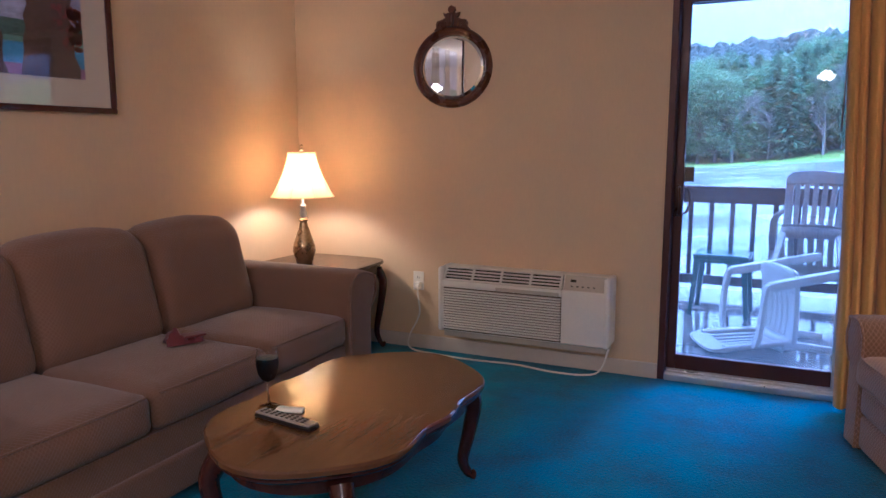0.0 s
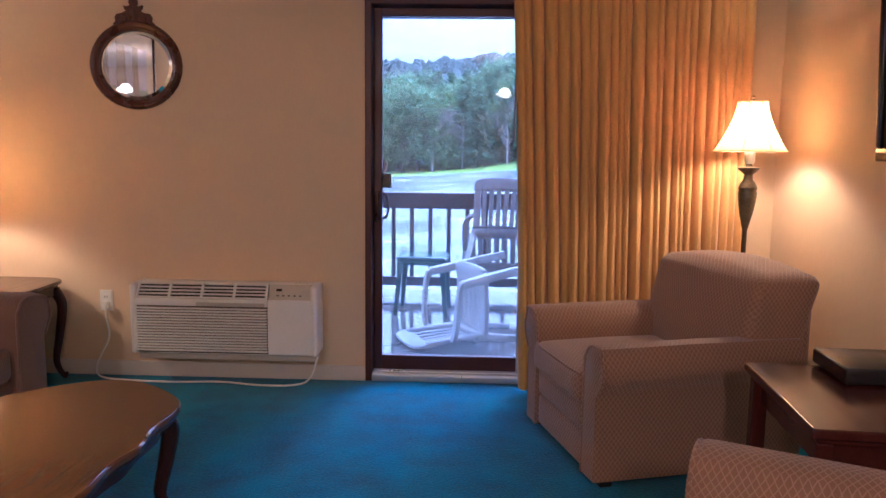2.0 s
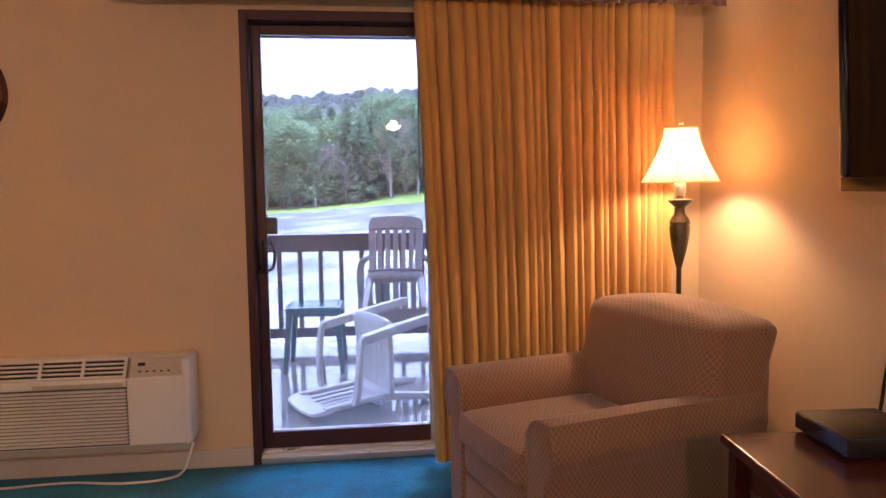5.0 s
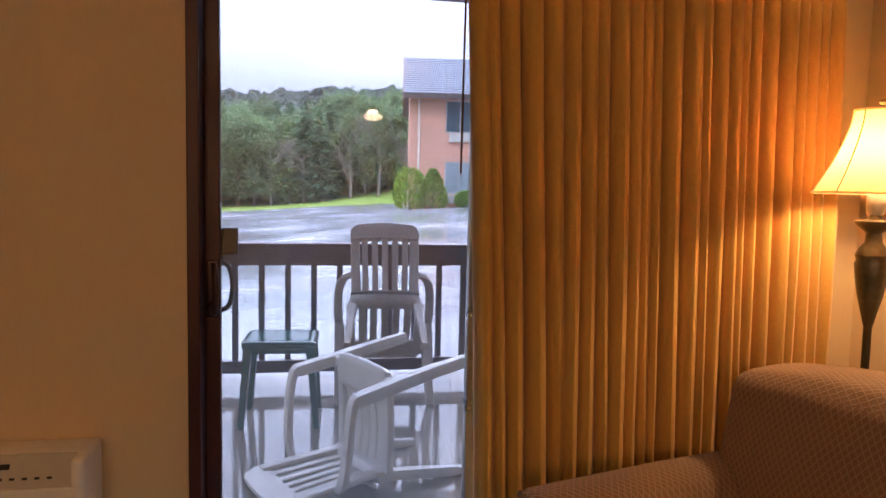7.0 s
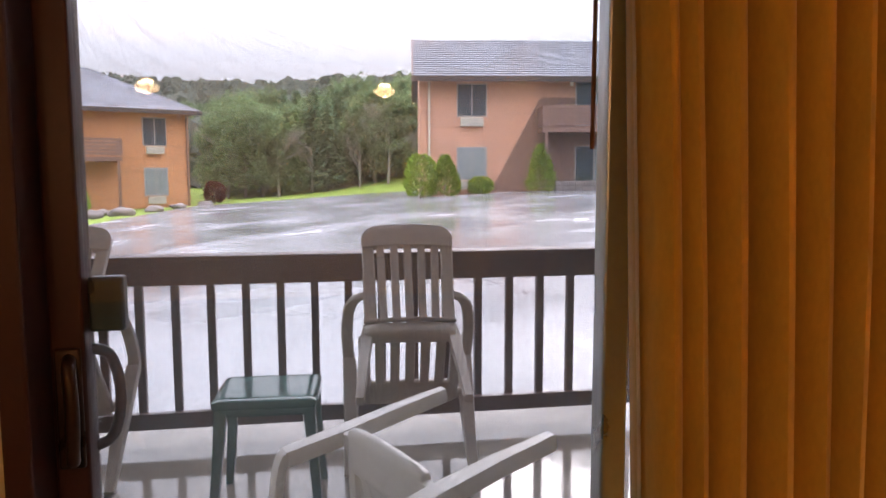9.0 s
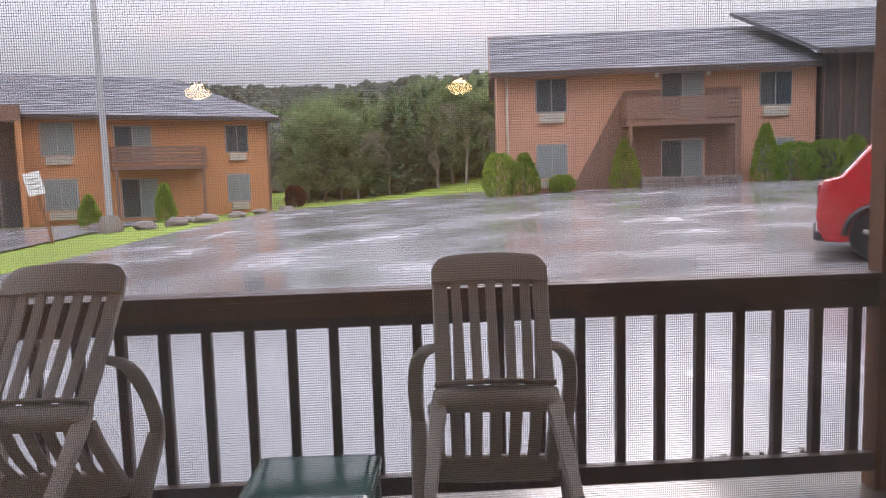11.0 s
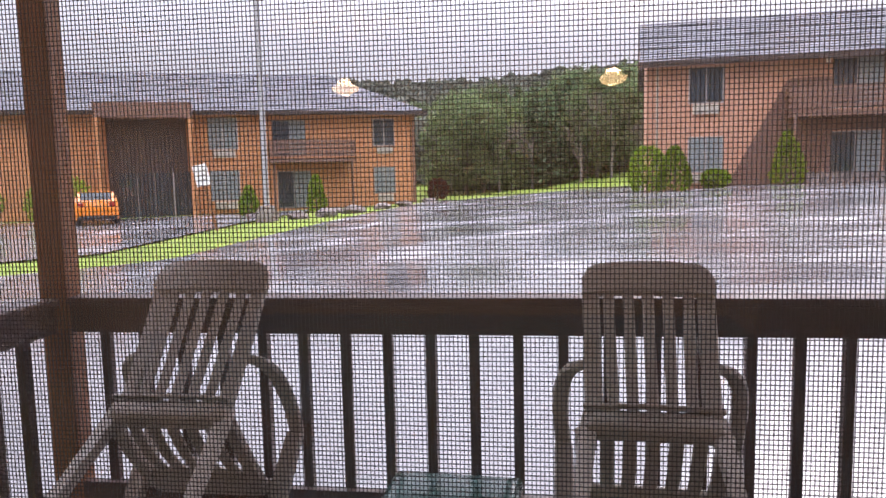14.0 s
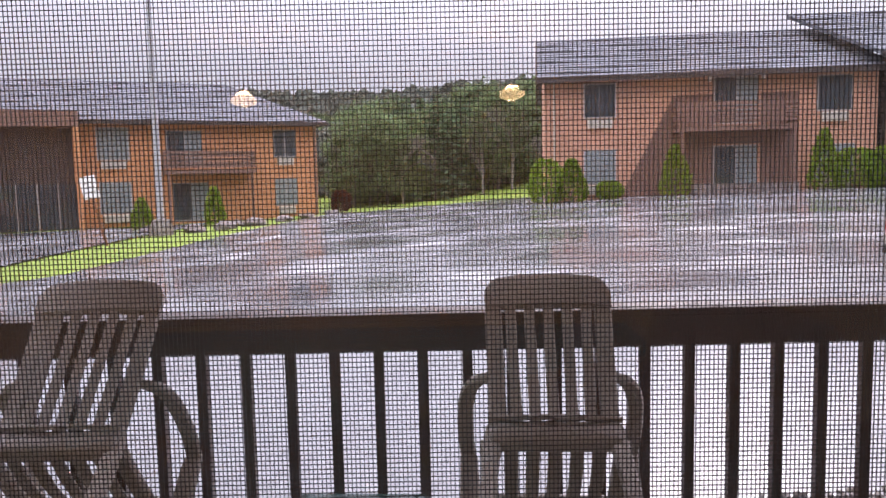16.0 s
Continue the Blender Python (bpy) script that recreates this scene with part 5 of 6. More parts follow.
def lap_boards(b, x0, x1, z0, z1, mat, y=0.0, step=0.2):
    """Lapped siding boards on a facade, each a wedge proud at its foot."""
    bm = bmesh.new()
    z = z0
    while z < z1:
        t = min(z + step * 1.05, z1)
        v = [bm.verts.new(c) for c in ((x0, y - 0.035, z), (x1, y - 0.035, z), (x1, y - 0.008, t), (x0, y - 0.008, t), (x0, y - 0.001, z), (x1, y - 0.001, z))]
        bm.faces.new(v[:4])
        bm.faces.new((v[1], v[0], v[4], v[5]))
        z += step
    ob = part("siding_boards", bm, mat, b)
    return tagged(ob, kind="stuff")


def balcony(b, x0, x1, z, deep, posts=()):
    p = part("balcony", one_box((x0, -deep, z - 0.22), (x1, -0.04, z), 0.01), M["siding_dark"], b, "brown timber balcony")
    for k in range(5):
        part("rail_board", one_box((x0, -deep - 0.03, z + 0.10 + k * 0.19), (x1, -deep, z + 0.25 + k * 0.19)), M["siding_dark"], p)
    for s in (x0, x1 - 0.06):
        part("side_board", one_box((s, -deep, z + 0.10), (s + 0.06, -0.04, z + 1.0)), M["siding_dark"], p)
    for s in posts:
        part("post", one_box((s - 0.07, -deep, -0.4), (s + 0.07, -deep + 0.14, z - 0.2)), M["siding_dark"], p)


def slider_door(b, x0, x1, z0, z1):
    d = part("glass_door", one_box((x0 - 0.06, -0.06, z0), (x1 + 0.06, -0.002, z1 + 0.06), 0.01), M["winframe"], b, "dark glazed balcony door")
    xm = (x0 + x1) / 2
    part("pane", one_box((x0, -0.072, z0 + 0.08), (xm - 0.04, -0.062, z1)), M["winglass"], d)
    part("pane", one_box((xm + 0.04, -0.072, z0 + 0.08), (x1, -0.062, z1)), M["blind"], d)


def facade_frame(name, x0, y0, x1, y1, zb, label):
    d = Vector((x1 - x0, y1 - y0, 0))
    b = new(name)
    b.matrix_basis = Matrix.Translation((x0, y0, zb)) @ Matrix.Rotation(math.atan2(d.y, d.x), 4, "Z")
    return tagged(b, label, "building", "motel buildings"), d.length


# the building with the gable end: x along its front, y into it
br, ln = facade_frame("motel_building", 6.15, 38.0, 20.5, 36.2, 0.41, "two-storey cedar motel building with grey gabled roof")
H = 5.55
part("wall", one_box((0, 0, -1.2), (ln, 9.4, H)), M["siding_pink"], br, "faded orange-pink cedar wall")
lap_boards(br, 0.35, ln, 0.0, H - 0.1, M["siding_pink"])
gb = bmesh.new()
t = [gb.verts.new(c) for c in ((0, 0, H), (0, 9.4, H), (0, 4.7, H + 2.40), (0.2, 0, H), (0.2, 9.4, H), (0.2, 4.7, H + 2.40))]
for f in ((0, 1, 2), (5, 4, 3), (0, 3, 4, 1), (1, 4, 5, 2), (2, 5, 3, 0)):
    gb.faces.new([t[i] for i in f])
part("gable", gb, M["siding_pink"], br)
roof_plane(br, ((-0.3, -0.75, H - 0.05), (ln + 0.1, -0.75, H - 0.05), (ln + 0.1, 4.7, H + 2.60), (-0.3, 4.7, H + 2.60)))
roof_plane(br, ((-0.3, 10.1, H - 0.05), (ln + 0.1, 10.1, H - 0.05), (ln + 0.1, 4.7, H + 2.60), (-0.3, 4.7, H + 2.60)))
part("fascia", one_box((-0.3, -0.82, H - 0.28), (ln + 0.1, -0.76, H - 0.02)), M["siding_black"], br, "dark eaves board")
part("corner_board", one_box((0.0, -0.06, -0.6), (0.34, -0.002, H - 0.05)), M["siding_pink"], br, "pale corner board")
part("downspout", one_box((0.42, -0.12, -0.6), (0.52, -0.04, H - 0.1), 0.02), M["ivory2"], br)
bg = bmesh.new()
for y0 in (-0.82, 10.12):
    v = [bg.verts.new((x, y, z)) for x in (-0.36, -0.30) for y, z in ((y0, H - 0.36), (y0, H - 0.02), (4.7, H + 2.63), (4.7, H + 2.29))]
    for f in ((0, 1, 2, 3), (7, 6, 5, 4), (0, 4, 5, 1), (1, 5, 6, 2), (2, 6, 7, 3), (3, 7, 4, 0)):
        bg.faces.new([v[i] for i in f])
part("barge_board", bg, M["siding_dark"], br, "brown barge boards along the gable")
# brown diagonal boarding round the balcony bay
db = bmesh.new()
for k in range(34):
    x0 = 3.5 + k * 0.225
    x1 = x0 + 0.215
    low = 2.35 if 7.35 < x0 < 9.5 else -0.4
    cap = 3.1 if 7.35 < x0 < 9.5 else 4.6
    ta, tb = [max(0.1, min(cap, (q - 3.4) * 1.9)) for q in (x0, x1)]
    v = [db.verts.new(q) for q in ((x0, -0.075, low), (x1, -0.075, low), (x1, -0.075, tb), (x0, -0.075, ta), (x0, -0.037, low), (x1, -0.037, low), (x1, -0.037, tb), (x0, -0.037, ta))]
    for f in ((0, 1, 2, 3), (1, 5, 6, 2), (4, 0, 3, 7), (3, 2, 6, 7)):
        db.faces.new([v[i] for i in f])
tagged(part("bay_boards", db, M["siding_dark"], br, "brown boarding round the balcony"), kind="stuff")
window(br, 1.85, 3.2, 3.75, 5.2)
window(br, 1.85, 3.2, 0.72, 2.2, blind=True)
window(br, 12.0, 13.35, 3.75, 5.2)
window(br, 12.0, 13.5, 0.72, 2.2, blind=True)
slider_door(br, 7.6, 9.4, 3.25, 5.3)
slider_door(br, 7.6, 9.4, 0.1, 2.25)
balcony(br, 5.7, 10.7, 3.1, 1.5, (5.9, 10.5))
for x in (7.35, 9.65):
    part("wall_lamp", one_box((x - 0.08, -0.16, 5.15), (x + 0.08, -0.02, 5.4), 0.03), M["ivory"], br)
wl2 = part("patio_wall", one_box((6.3, -1.7, -0.4), (10.7, -1.5, 0.62)), M["stone"], br, "low fieldstone patio wall")
rr = random.Random(21)
for k in range(44):
    x, z = 6.35 + (k % 15) * 0.29 + rr.uniform(-0.03, 0.03), -0.12 + (k // 15) * 0.25
    part("stone", one_box((x, -1.75, z), (x + rr.uniform(0.2, 0.27), -1.69, z + 0.22), 0.02, 1), M["stone"], wl2)
# dark stair wing stepping forward at its end
wg = thing("stair_wing", 0, 0, 0, 0, "dark-stained stair wing with higher grey roof", "building", "motel buildings")
wg.matrix_basis = br.matrix_basis @ pose(ln + 0.15, -0.6, 0)
part("wall", one_box((0, 0.4, -1.2), (9.0, 9.4, H + 0.52)), M["siding_black"], wg)
for k in range(12):
    part("board", one_box((0.1 + k * 0.7, 0.33, -0.5), (0.16 + k * 0.7, 0.398, H + 0.47)), M["siding_dark"], wg)
roof_plane(wg, ((-0.6, -0.75, H + 0.42), (9.5, -0.75, H + 0.42), (9.5, 5.0, H + 3.25), (-2.6, 5.0, H + 3.25)))
part("fascia", one_box((-0.6, -0.82, H + 0.19), (9.5, -0.76, H + 0.41)), M["siding_black"], wg)

# the long building with the hipped end and the dark entrance: x runs back from its right-hand corner
bl, ln = facade_frame("motel_building", -29.3, 37.5, -6.2, 47.9, -0.63, "long two-storey orange cedar motel with hipped grey roof")
H2 = 5.68
part("wall", one_box((0, 0, -1.2), (ln, 10, H2)), M["siding"], bl, "orange cedar wall")
lap_boards(bl, 0.0, ln, 0.0, H2 - 0.1, M["siding"])
roof_plane(bl, ((-0.6, -0.8, H2 - 0.05), (ln + 0.6, -0.8, H2 - 0.05), (ln - 4.6, 5.0, H2 + 2.75), (-0.6, 5.0, H2 + 2.75)))
roof_plane(bl, ((ln + 0.6, -0.8, H2 - 0.05), (ln + 0.6, 10.8, H2 - 0.05), (ln - 4.6, 5.05, H2 + 2.75), (ln - 4.6, 4.95, H2 + 2.75)))
part("fascia", one_box((-0.6, -0.86, H2 - 0.26), (ln + 0.6, -0.81, H2 - 0.02)), M["siding_black"], bl, "dark eaves board")
window(bl, ln - 2.5, ln - 1.3, 3.7, 5.2)
window(bl, ln - 2.5, ln - 1.3, 0.85, 2.35, blind=True)
window(bl, ln - 11.9, ln - 10.4, 3.6, 5.25, blind=True)
window(bl, ln - 11.9, ln - 10.4, 0.7, 2.3, blind=True)
slider_door(bl, ln - 8.4, ln - 6.6, 3.1, 5.1)
slider_door(bl, ln - 8.2, ln - 6.4, 0.1, 2.2)
balcony(bl, ln - 8.7, ln - 3.9, 2.95, 1.5, (ln - 8.5, ln - 4.1))
part("downspout", one_box((ln - 0.16, -0.14, -0.6), (ln - 0.06, -0.05, H2 - 0.1), 0.02), M["siding_dark"], bl)
window(bl, ln - 20.8, ln - 19.4, 3.6, 5.2)
window(bl, ln - 20.8, ln - 19.4, 0.7, 2.3)
en = part("entrance", one_box((ln - 17.6, -1.4, H2 - 0.45), (ln - 12.7, -0.05, H2 + 0.35)), M["siding_dark"], bl, "dark timber entrance porch")
part("recess", one_box((ln - 17.2, -0.09, -0.3), (ln - 13.1, -0.04, H2 - 0.45)), M["siding_black"], en, "dark recessed entrance wall")
for s in (ln - 17.6, ln - 12.95):
    part("pier", one_box((s, -1.4, -0.5), (s + 0.25, -0.05, H2 - 0.45)), M["siding"], en, "orange cedar pier")
for k in range(4):
    x = ln - 16.7 + k * 0.95
    part("door_leaf", one_box((x, -0.16, -0.1), (x + 0.85, -0.10, 2.3), 0.01), M["winglass"], en, "dark glass entrance door")
    part("door_bar", one_box((x + 0.86, -0.18, -0.1), (x + 0.93, -0.10, 2.35)), M["winframe"], en)

# ---- plants ----
M["bark"] = material("grey_bark", (0.13, 0.11, 0.09), 0.9, vary=0.3, scale=3, grain=20, bump=0.3)
M["twig"] = material("bare_twigs", (0.17, 0.15, 0.125), 0.9, vary=0.2, scale=3, bump=0, island=True)


def foliage(name, colour, vary=0.22):
    """Leaf masses: matt, letting some light through, each clump a little different."""
    m = material(name, colour, 0.95, vary=vary, scale=0.35, grain=3, bump=0, island=True, spec=0.0)
    n, l = m.node_tree.nodes, m.node_tree.links
    b, tr, mx = n["Principled BSDF"], n.new("ShaderNodeBsdfTranslucent"), n.new("ShaderNodeMixShader")
    l.new(b.inputs["Base Color"].links[0].from_socket, tr.inputs[0])
    mx.inputs[0].default_value = 0.45
    l.new(b.outputs[0], mx.inputs[1])
    l.new(tr.outputs[0], mx.inputs[2])
    l.new(mx.outputs[0], n["Material Output"].inputs[0])
    return m


M["needle"] = foliage("spruce_needles", (0.135, 0.20, 0.11))
M["needle2"] = foliage("young_pine_needles", (0.19, 0.27, 0.11))
M["broadleaf"] = foliage("spring_leaves", (0.17, 0.23, 0.11))
# distance haze is put into the hill woods' greyer, paler leaf colour
M["hillwood"] = foliage("hazed_spring_woods", (0.155, 0.17, 0.14), 0.25)
M["bush"] = foliage("arborvitae_leaves", (0.20, 0.30, 0.04))
M["bush_red"] = foliage("barberry_leaves", (0.10, 0.028, 0.022))


def leaf_quad(vs, fs, p, d, n, l, w):
    s = d.cross(n)
    if s.length < 1e-4:
        return
    s = s.normalized() * w / 2
    i = len(vs)
    vs.extend((p - s * 0.5, p + s * 0.5, p + d * l * 0.6 + s, p + d * l, p + d * l * 0.6 - s))
    fs.append((i, i + 1, i + 2, i + 3, i + 4))


def crown_part(name, vs, fs, mat, parent):
    me = bpy.data.meshes.new(name)
    me.from_pydata(vs, [], fs)
    me.materials.append(mat)
    ob = new(name, me)
    ob.parent = parent
    return ob


def conifer(h, seed, mat, wide=0.24):
    r = random.Random(seed)
    t = thing("conifer_tree", 0, 0, 0, 0, "dark green spruce at the edge of the woods", "tree", "spruces")
    part("trunk", sweep(bmesh.new(), [(0, 0, -0.4), (0.03, 0, h * 0.4), (0, 0.03, h * 0.97)], [0.17, 0.11, 0.02], 8), M["bark"], t, smooth=True)
    vs, fs = [], []
    z = h * 0.06
    while z < h * 0.985:
        u = z / h
        reach = h * wide * (1 - u ** 1.6) ** 0.9 * (0.55 + 0.45 * min(1, u * 5)) * (0.85 + 0.15 * math.sin(9 * u + seed)) + 0.03
        for k in range(13 if u < 0.8 else 8):
            a = r.uniform(0, 2 * math.pi)
            ln_ = reach * r.uniform(0.6, 1.15)
            d = Vector((math.cos(a), math.sin(a), r.uniform(-0.35, 0.10))).normalized()
            steps = max(2, int(ln_ / 0.21))
            for q in range(steps):
                p = Vector((0, 0, z)) + d * ln_ * (q + 0.4) / steps + Vector((0, 0, -0.10 * (q / steps) ** 2 * ln_))
                for s in (-1, 0, 1):
                    dd = (d + 0.9 * s * Vector((-d.y, d.x, 0)) + Vector((0, 0, r.uniform(-0.5, 0.15)))).normalized()
                    leaf_quad(vs, fs, p, dd, Vector((r.uniform(-0.9, 0.9), r.uniform(-0.9, 0.9), 0.8)), r.uniform(0.16, 0.32), r.uniform(0.10, 0.17))
        z += h * 0.022 + 0.02
    crown_part("crown", vs, fs, mat, t)
    return t


def broadleaf(h, seed):
    """A spring tree of many small leaf clumps round its limbs."""
    r = random.Random(seed)
    t = thing("broadleaf_tree", 0, 0, 0, 0, "rounded young-leaved tree at the edge of the woods", "tree", "broadleaf trees")
    part("trunk", sweep(bmesh.new(), [(0, 0, -0.4), (0.06, 0.02, h * 0.35), (0, 0.05, h * 0.8)], [0.16, 0.11, 0.03], 8), M["bark"], t, smooth=True)
    limbs, vs, fs = bmesh.new(), [], []
    for k in range(46):
        u = 0.14 + 0.84 * (k + r.random()) / 46
        a = k * 2.4 + r.uniform(-0.5, 0.5)
        reach = h * 0.30 * math.sqrt(max(0.02, 1 - ((u - 0.45) / 0.58) ** 2)) * r.uniform(0.55, 1.1)
        root, end = Vector((0, 0, h * max(0.1, u - 0.16))), Vector((reach * math.cos(a), reach * math.sin(a), h * u))
        if u < 0.85:
            sweep(limbs, [root, root.lerp(end, 0.5) + Vector((0, 0, 0.1)), end], [0.04, 0.025, 0.01], 4, False)
        size = h * r.uniform(0.07, 0.125)
        for q in range(150):
            d = Vector((r.gauss(0, 1), r.gauss(0, 1), r.gauss(0, 0.75)))
            p = end + d.normalized() * size * r.random() ** 0.4
            leaf_quad(vs, fs, p, Vector((r.gauss(0, 1), r.gauss(0, 1), r.gauss(0, 0.6))).normalized(), Vector((r.gauss(0, 1), r.gauss(0, 1), 0.7)), r.uniform(0.14, 0.27), r.uniform(0.10, 0.18))
    part("limbs", limbs, M["bark"], t, smooth=True)
    crown_part("crown", vs, fs, M["broadleaf"], t)
    return t


def grown_bush(name, x, y, h, rad, mat, label, cone=1.0, seed=0, n=1500):
    r = random.Random(seed)
    t = thing(name, x, y, ground_z(x, y) - 0.05, 0, label, "bush")
    part("stem", sweep(bmesh.new(), [(0, 0, 0), (0.01, 0.01, h * 0.5)], [0.05, 0.02], 6), M["bark"], t)
    vs, fs = [], []
    for k in range(n):
        u = r.random() ** 0.8
        prof = (1 - u) ** (0.75 * cone) * (0.72 + 0.28 * min(1, u * 6)) if cone > 0.5 else math.sqrt(max(0, 1 - (2 * u - 0.9) ** 2 / 1.25))
        a = r.uniform(0, 2 * math.pi)
        rr_ = rad * prof * (0.65 + 0.4 * r.random() ** 0.5) * (1 + 0.12 * math.sin(3 * a + 5 * u + seed))
        p = Vector((rr_ * math.cos(a), rr_ * math.sin(a), 0.05 + u * h * 0.96))
        d = Vector((math.cos(a) * 0.7, math.sin(a) * 0.7, r.uniform(0.2, 1.1))).normalized()
        leaf_quad(vs, fs, p, d, Vector((r.uniform(-1, 1), r.uniform(-1, 1), 0.5)), r.uniform(0.10, 0.2), r.uniform(0.06, 0.12))
    crown_part("crown", vs, fs, mat, t)
    return t


def bare_tree(h, seed):
    r = random.Random(seed)
    t = thing("bare_tree", 0, 0, 0, 0, "leafless pale grey tree in front of the spruces", "tree", "bare trees")
    part("trunk", sweep(bmesh.new(), [(0, 0, -0.3), (0.1, 0, h * 0.35), (0.0, 0.1, h * 0.7)], [0.11, 0.07, 0.03], 7), M["twig"], t, smooth=True)
    bm = bmesh.new()

    def grow(p, d, l, rad, lev):
        q = p + d * l
        mid = p.lerp(q, 0.5) + Vector((r.uniform(-1, 1), r.uniform(-1, 1), r.uniform(-0.5, 1))) * l * 0.08
        sweep(bm, [p, mid, q], [rad, rad * 0.8, rad * 0.55], 4, False)
        if lev < 4:
            for k in range(3 if lev else 2):
                nd = (d + Vector((r.uniform(-1, 1), r.uniform(-1, 1), r.uniform(-0.2, 0.8))) * 0.75).normalized()
                grow(p.lerp(q, r.uniform(0.55, 1)), nd, l * r.uniform(0.55, 0.8), rad * 0.55, lev + 1)
    for k in range(7):
        a = r.uniform(0, 6.28)
        z = h * r.uniform(0.2, 0.66)
        grow(Vector((0.05, 0.03, z)), Vector((math.cos(a), math.sin(a), 0.8)).normalized(), h * 0.22, 0.045, 0)
    part("limbs", bm, M["twig"], t, smooth=True)
    return t


rnd = random.Random(77)
kinds = [conifer(8.3, 1, M["needle"], 0.33), conifer(7.2, 2, M["needle2"], 0.40), broadleaf(7.6, 3), broadleaf(6.6, 4)]
spots = []
for k in range(105):
    x = -16 + (k % 35) * 1.2 + rnd.uniform(-0.5, 0.5)
    y = 58.5 + (k // 35) * 4.5 + rnd.uniform(-2, 3) + max(0, -x - 4) * 0.5
    if x < -6:
        y += 30
    spots.append((x, y, rnd.uniform(0.8, 1.0) * (0.95 + 0.1 * (k // 35)), rnd.uniform(0, 360)))
for i, (x, y, s, rot) in enumerate(spots):
    m = pose(x, y, ground_z(x, y), 0, 0, rot) @ Matrix.Scale(s, 4)
    if i < 4:
        kinds[i].matrix_basis = m
    else:
        src = kinds[rnd.randrange(4)]
        ob = copy_thing(src, pose(x, y, ground_z(x, y), 0, 0, rot))
        ob.scale = (s, s, s)
bt = [bare_tree(6.5, 5), bare_tree(5.4, 9)]
for i, (x, y, s) in enumerate(((6.2, 55.0, 1.0), (4.2, 55.6, 0.9), (-1.5, 55.8, 0.85), (8.2, 55.2, 0.95), (0.8, 56.2, 0.8), (-5.2, 57.5, 0.9))):
    m = pose(x, y, ground_z(x, y), 0, 0, 70 * i)
    if i < 2:
        bt[i].matrix_basis = m
    else:
        ob = copy_thing(bt[i % 2], m)
        ob.scale = (s, s, s)

# the wooded hill behind, one mass of trees
vs, fs = [], []
rnd = random.Random(5)
for k in range(9500):
    y = 72 + 330 * rnd.random() ** 1.3
    x = rnd.uniform(-0.75, 0.75) * (y + 20)
    z, hh = ground_z(x, y), rnd.uniform(3.5, 7.5)
    rad = hh * rnd.uniform(0.24, 0.42)
    pointed = rnd.random() < 0.2
    n = 7
    i0 = len(vs)
    levels = ((0.05, 0.7), (0.3, 1.0), (0.55, 0.72 if pointed else 0.95), (0.8, 0.36 if pointed else 0.66))
    for u, q in levels:
        for i in range(n):
            a = 2 * math.pi * i / n + u
            rr_ = rad * q * rnd.uniform(0.6, 1.25)
            vs.append((x + rr_ * math.cos(a), y + rr_ * math.sin(a), z + hh * (u + rnd.uniform(-0.08, 0.08))))
    vs.append((x, y, z + hh * rnd.uniform(0.90, 0.97)))
    for l in range(3):
        for i in range(n):
            a, b = i0 + l * n + i, i0 + l * n + (i + 1) % n
            fs.append((a, b, b + n, a + n))
    for i in range(n):
        fs.append((i0 + 3 * n + i, i0 + 3 * n + (i + 1) % n, i0 + 4 * n))
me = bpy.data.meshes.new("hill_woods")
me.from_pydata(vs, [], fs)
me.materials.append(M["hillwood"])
tagged(new("hill_woods", me), "grey-green spring woods on the hill, paled for haze", "woods", kind="stuff")

AV = "clipped bright green arborvitae by the motel"
for i, (x, y, h, r, c) in enumerate(((6.0, 36.6, 2.0, 0.70, 0.45), (7.1, 36.3, 1.9, 0.72, 0.8), (11.6, 36.0, 2.25, 0.75, 1.0), (17.7, 35.2, 2.6, 0.68, 0.9), (18.9, 35.0, 1.7, 0.9, 0.4), (20.3, 34.8, 1.75, 1.0, 0.4), (21.4, 34.6, 1.9, 0.7, 0.7), (8.75, 36.2, 0.75, 0.5, 0.4))):
    grown_bush("bush", x, y, h, r, M["bush"], AV, c, 30 + i)
for i, (x, y, h, r, c) in enumerate(((-13.2, 39.0, 1.5, 0.55, 0.9), (-10.3, 41.0, 1.9, 0.5, 0.7), (-21.5, 36.0, 2.4, 1.3, 0.4), (-25.0, 34.5, 2.2, 1.2, 0.4))):
    grown_bush("bush", x, y, h, r, M["bush"], "green shrub in front of the cedar motel", c, 50 + i)
grown_bush("bush", -4.9, 48.4, 1.3, 0.55, M["bush_red"], "dark red barberry bush at the motel corner", 0.4, 61)


def rock(x, y, s, seed):
    bm = bmesh.new()
    bmesh.ops.create_icosphere(bm, subdivisions=3, radius=1)
    for v in bm.verts:
        v.co *= 1 + 0.35 * noise.noise(v.co * 1.3 + Vector((seed * 7.7, 0, 0))) + 0.08 * noise.noise(v.co * 4 + Vector((seed, 0, 0)))
        v.co = Vector((v.co.x * s, v.co.y * s * 0.7, v.co.z * s * 0.48))
    ob = part("boulder", bm, M["stone"], smooth=True)
    ob.location = (x, y, ground_z(x, y) + 0.15 * s)
    return tagged(ob, "grey fieldstone boulder on the grass verge", "boulder", "boulders")


for i, (x, y, s) in enumerate(((-9.2, 34.9, 0.5), (-8.4, 36.3, 0.5), (-7.5, 37.8, 0.55), (-6.7, 40.6, 0.42), (-6.0, 43.0, 0.4), (-5.0, 45.6, 0.42), (-11.8, 36.5, 0.4), (-8.6, 38.8, 0.4))):
    rock(x, y, s, i)

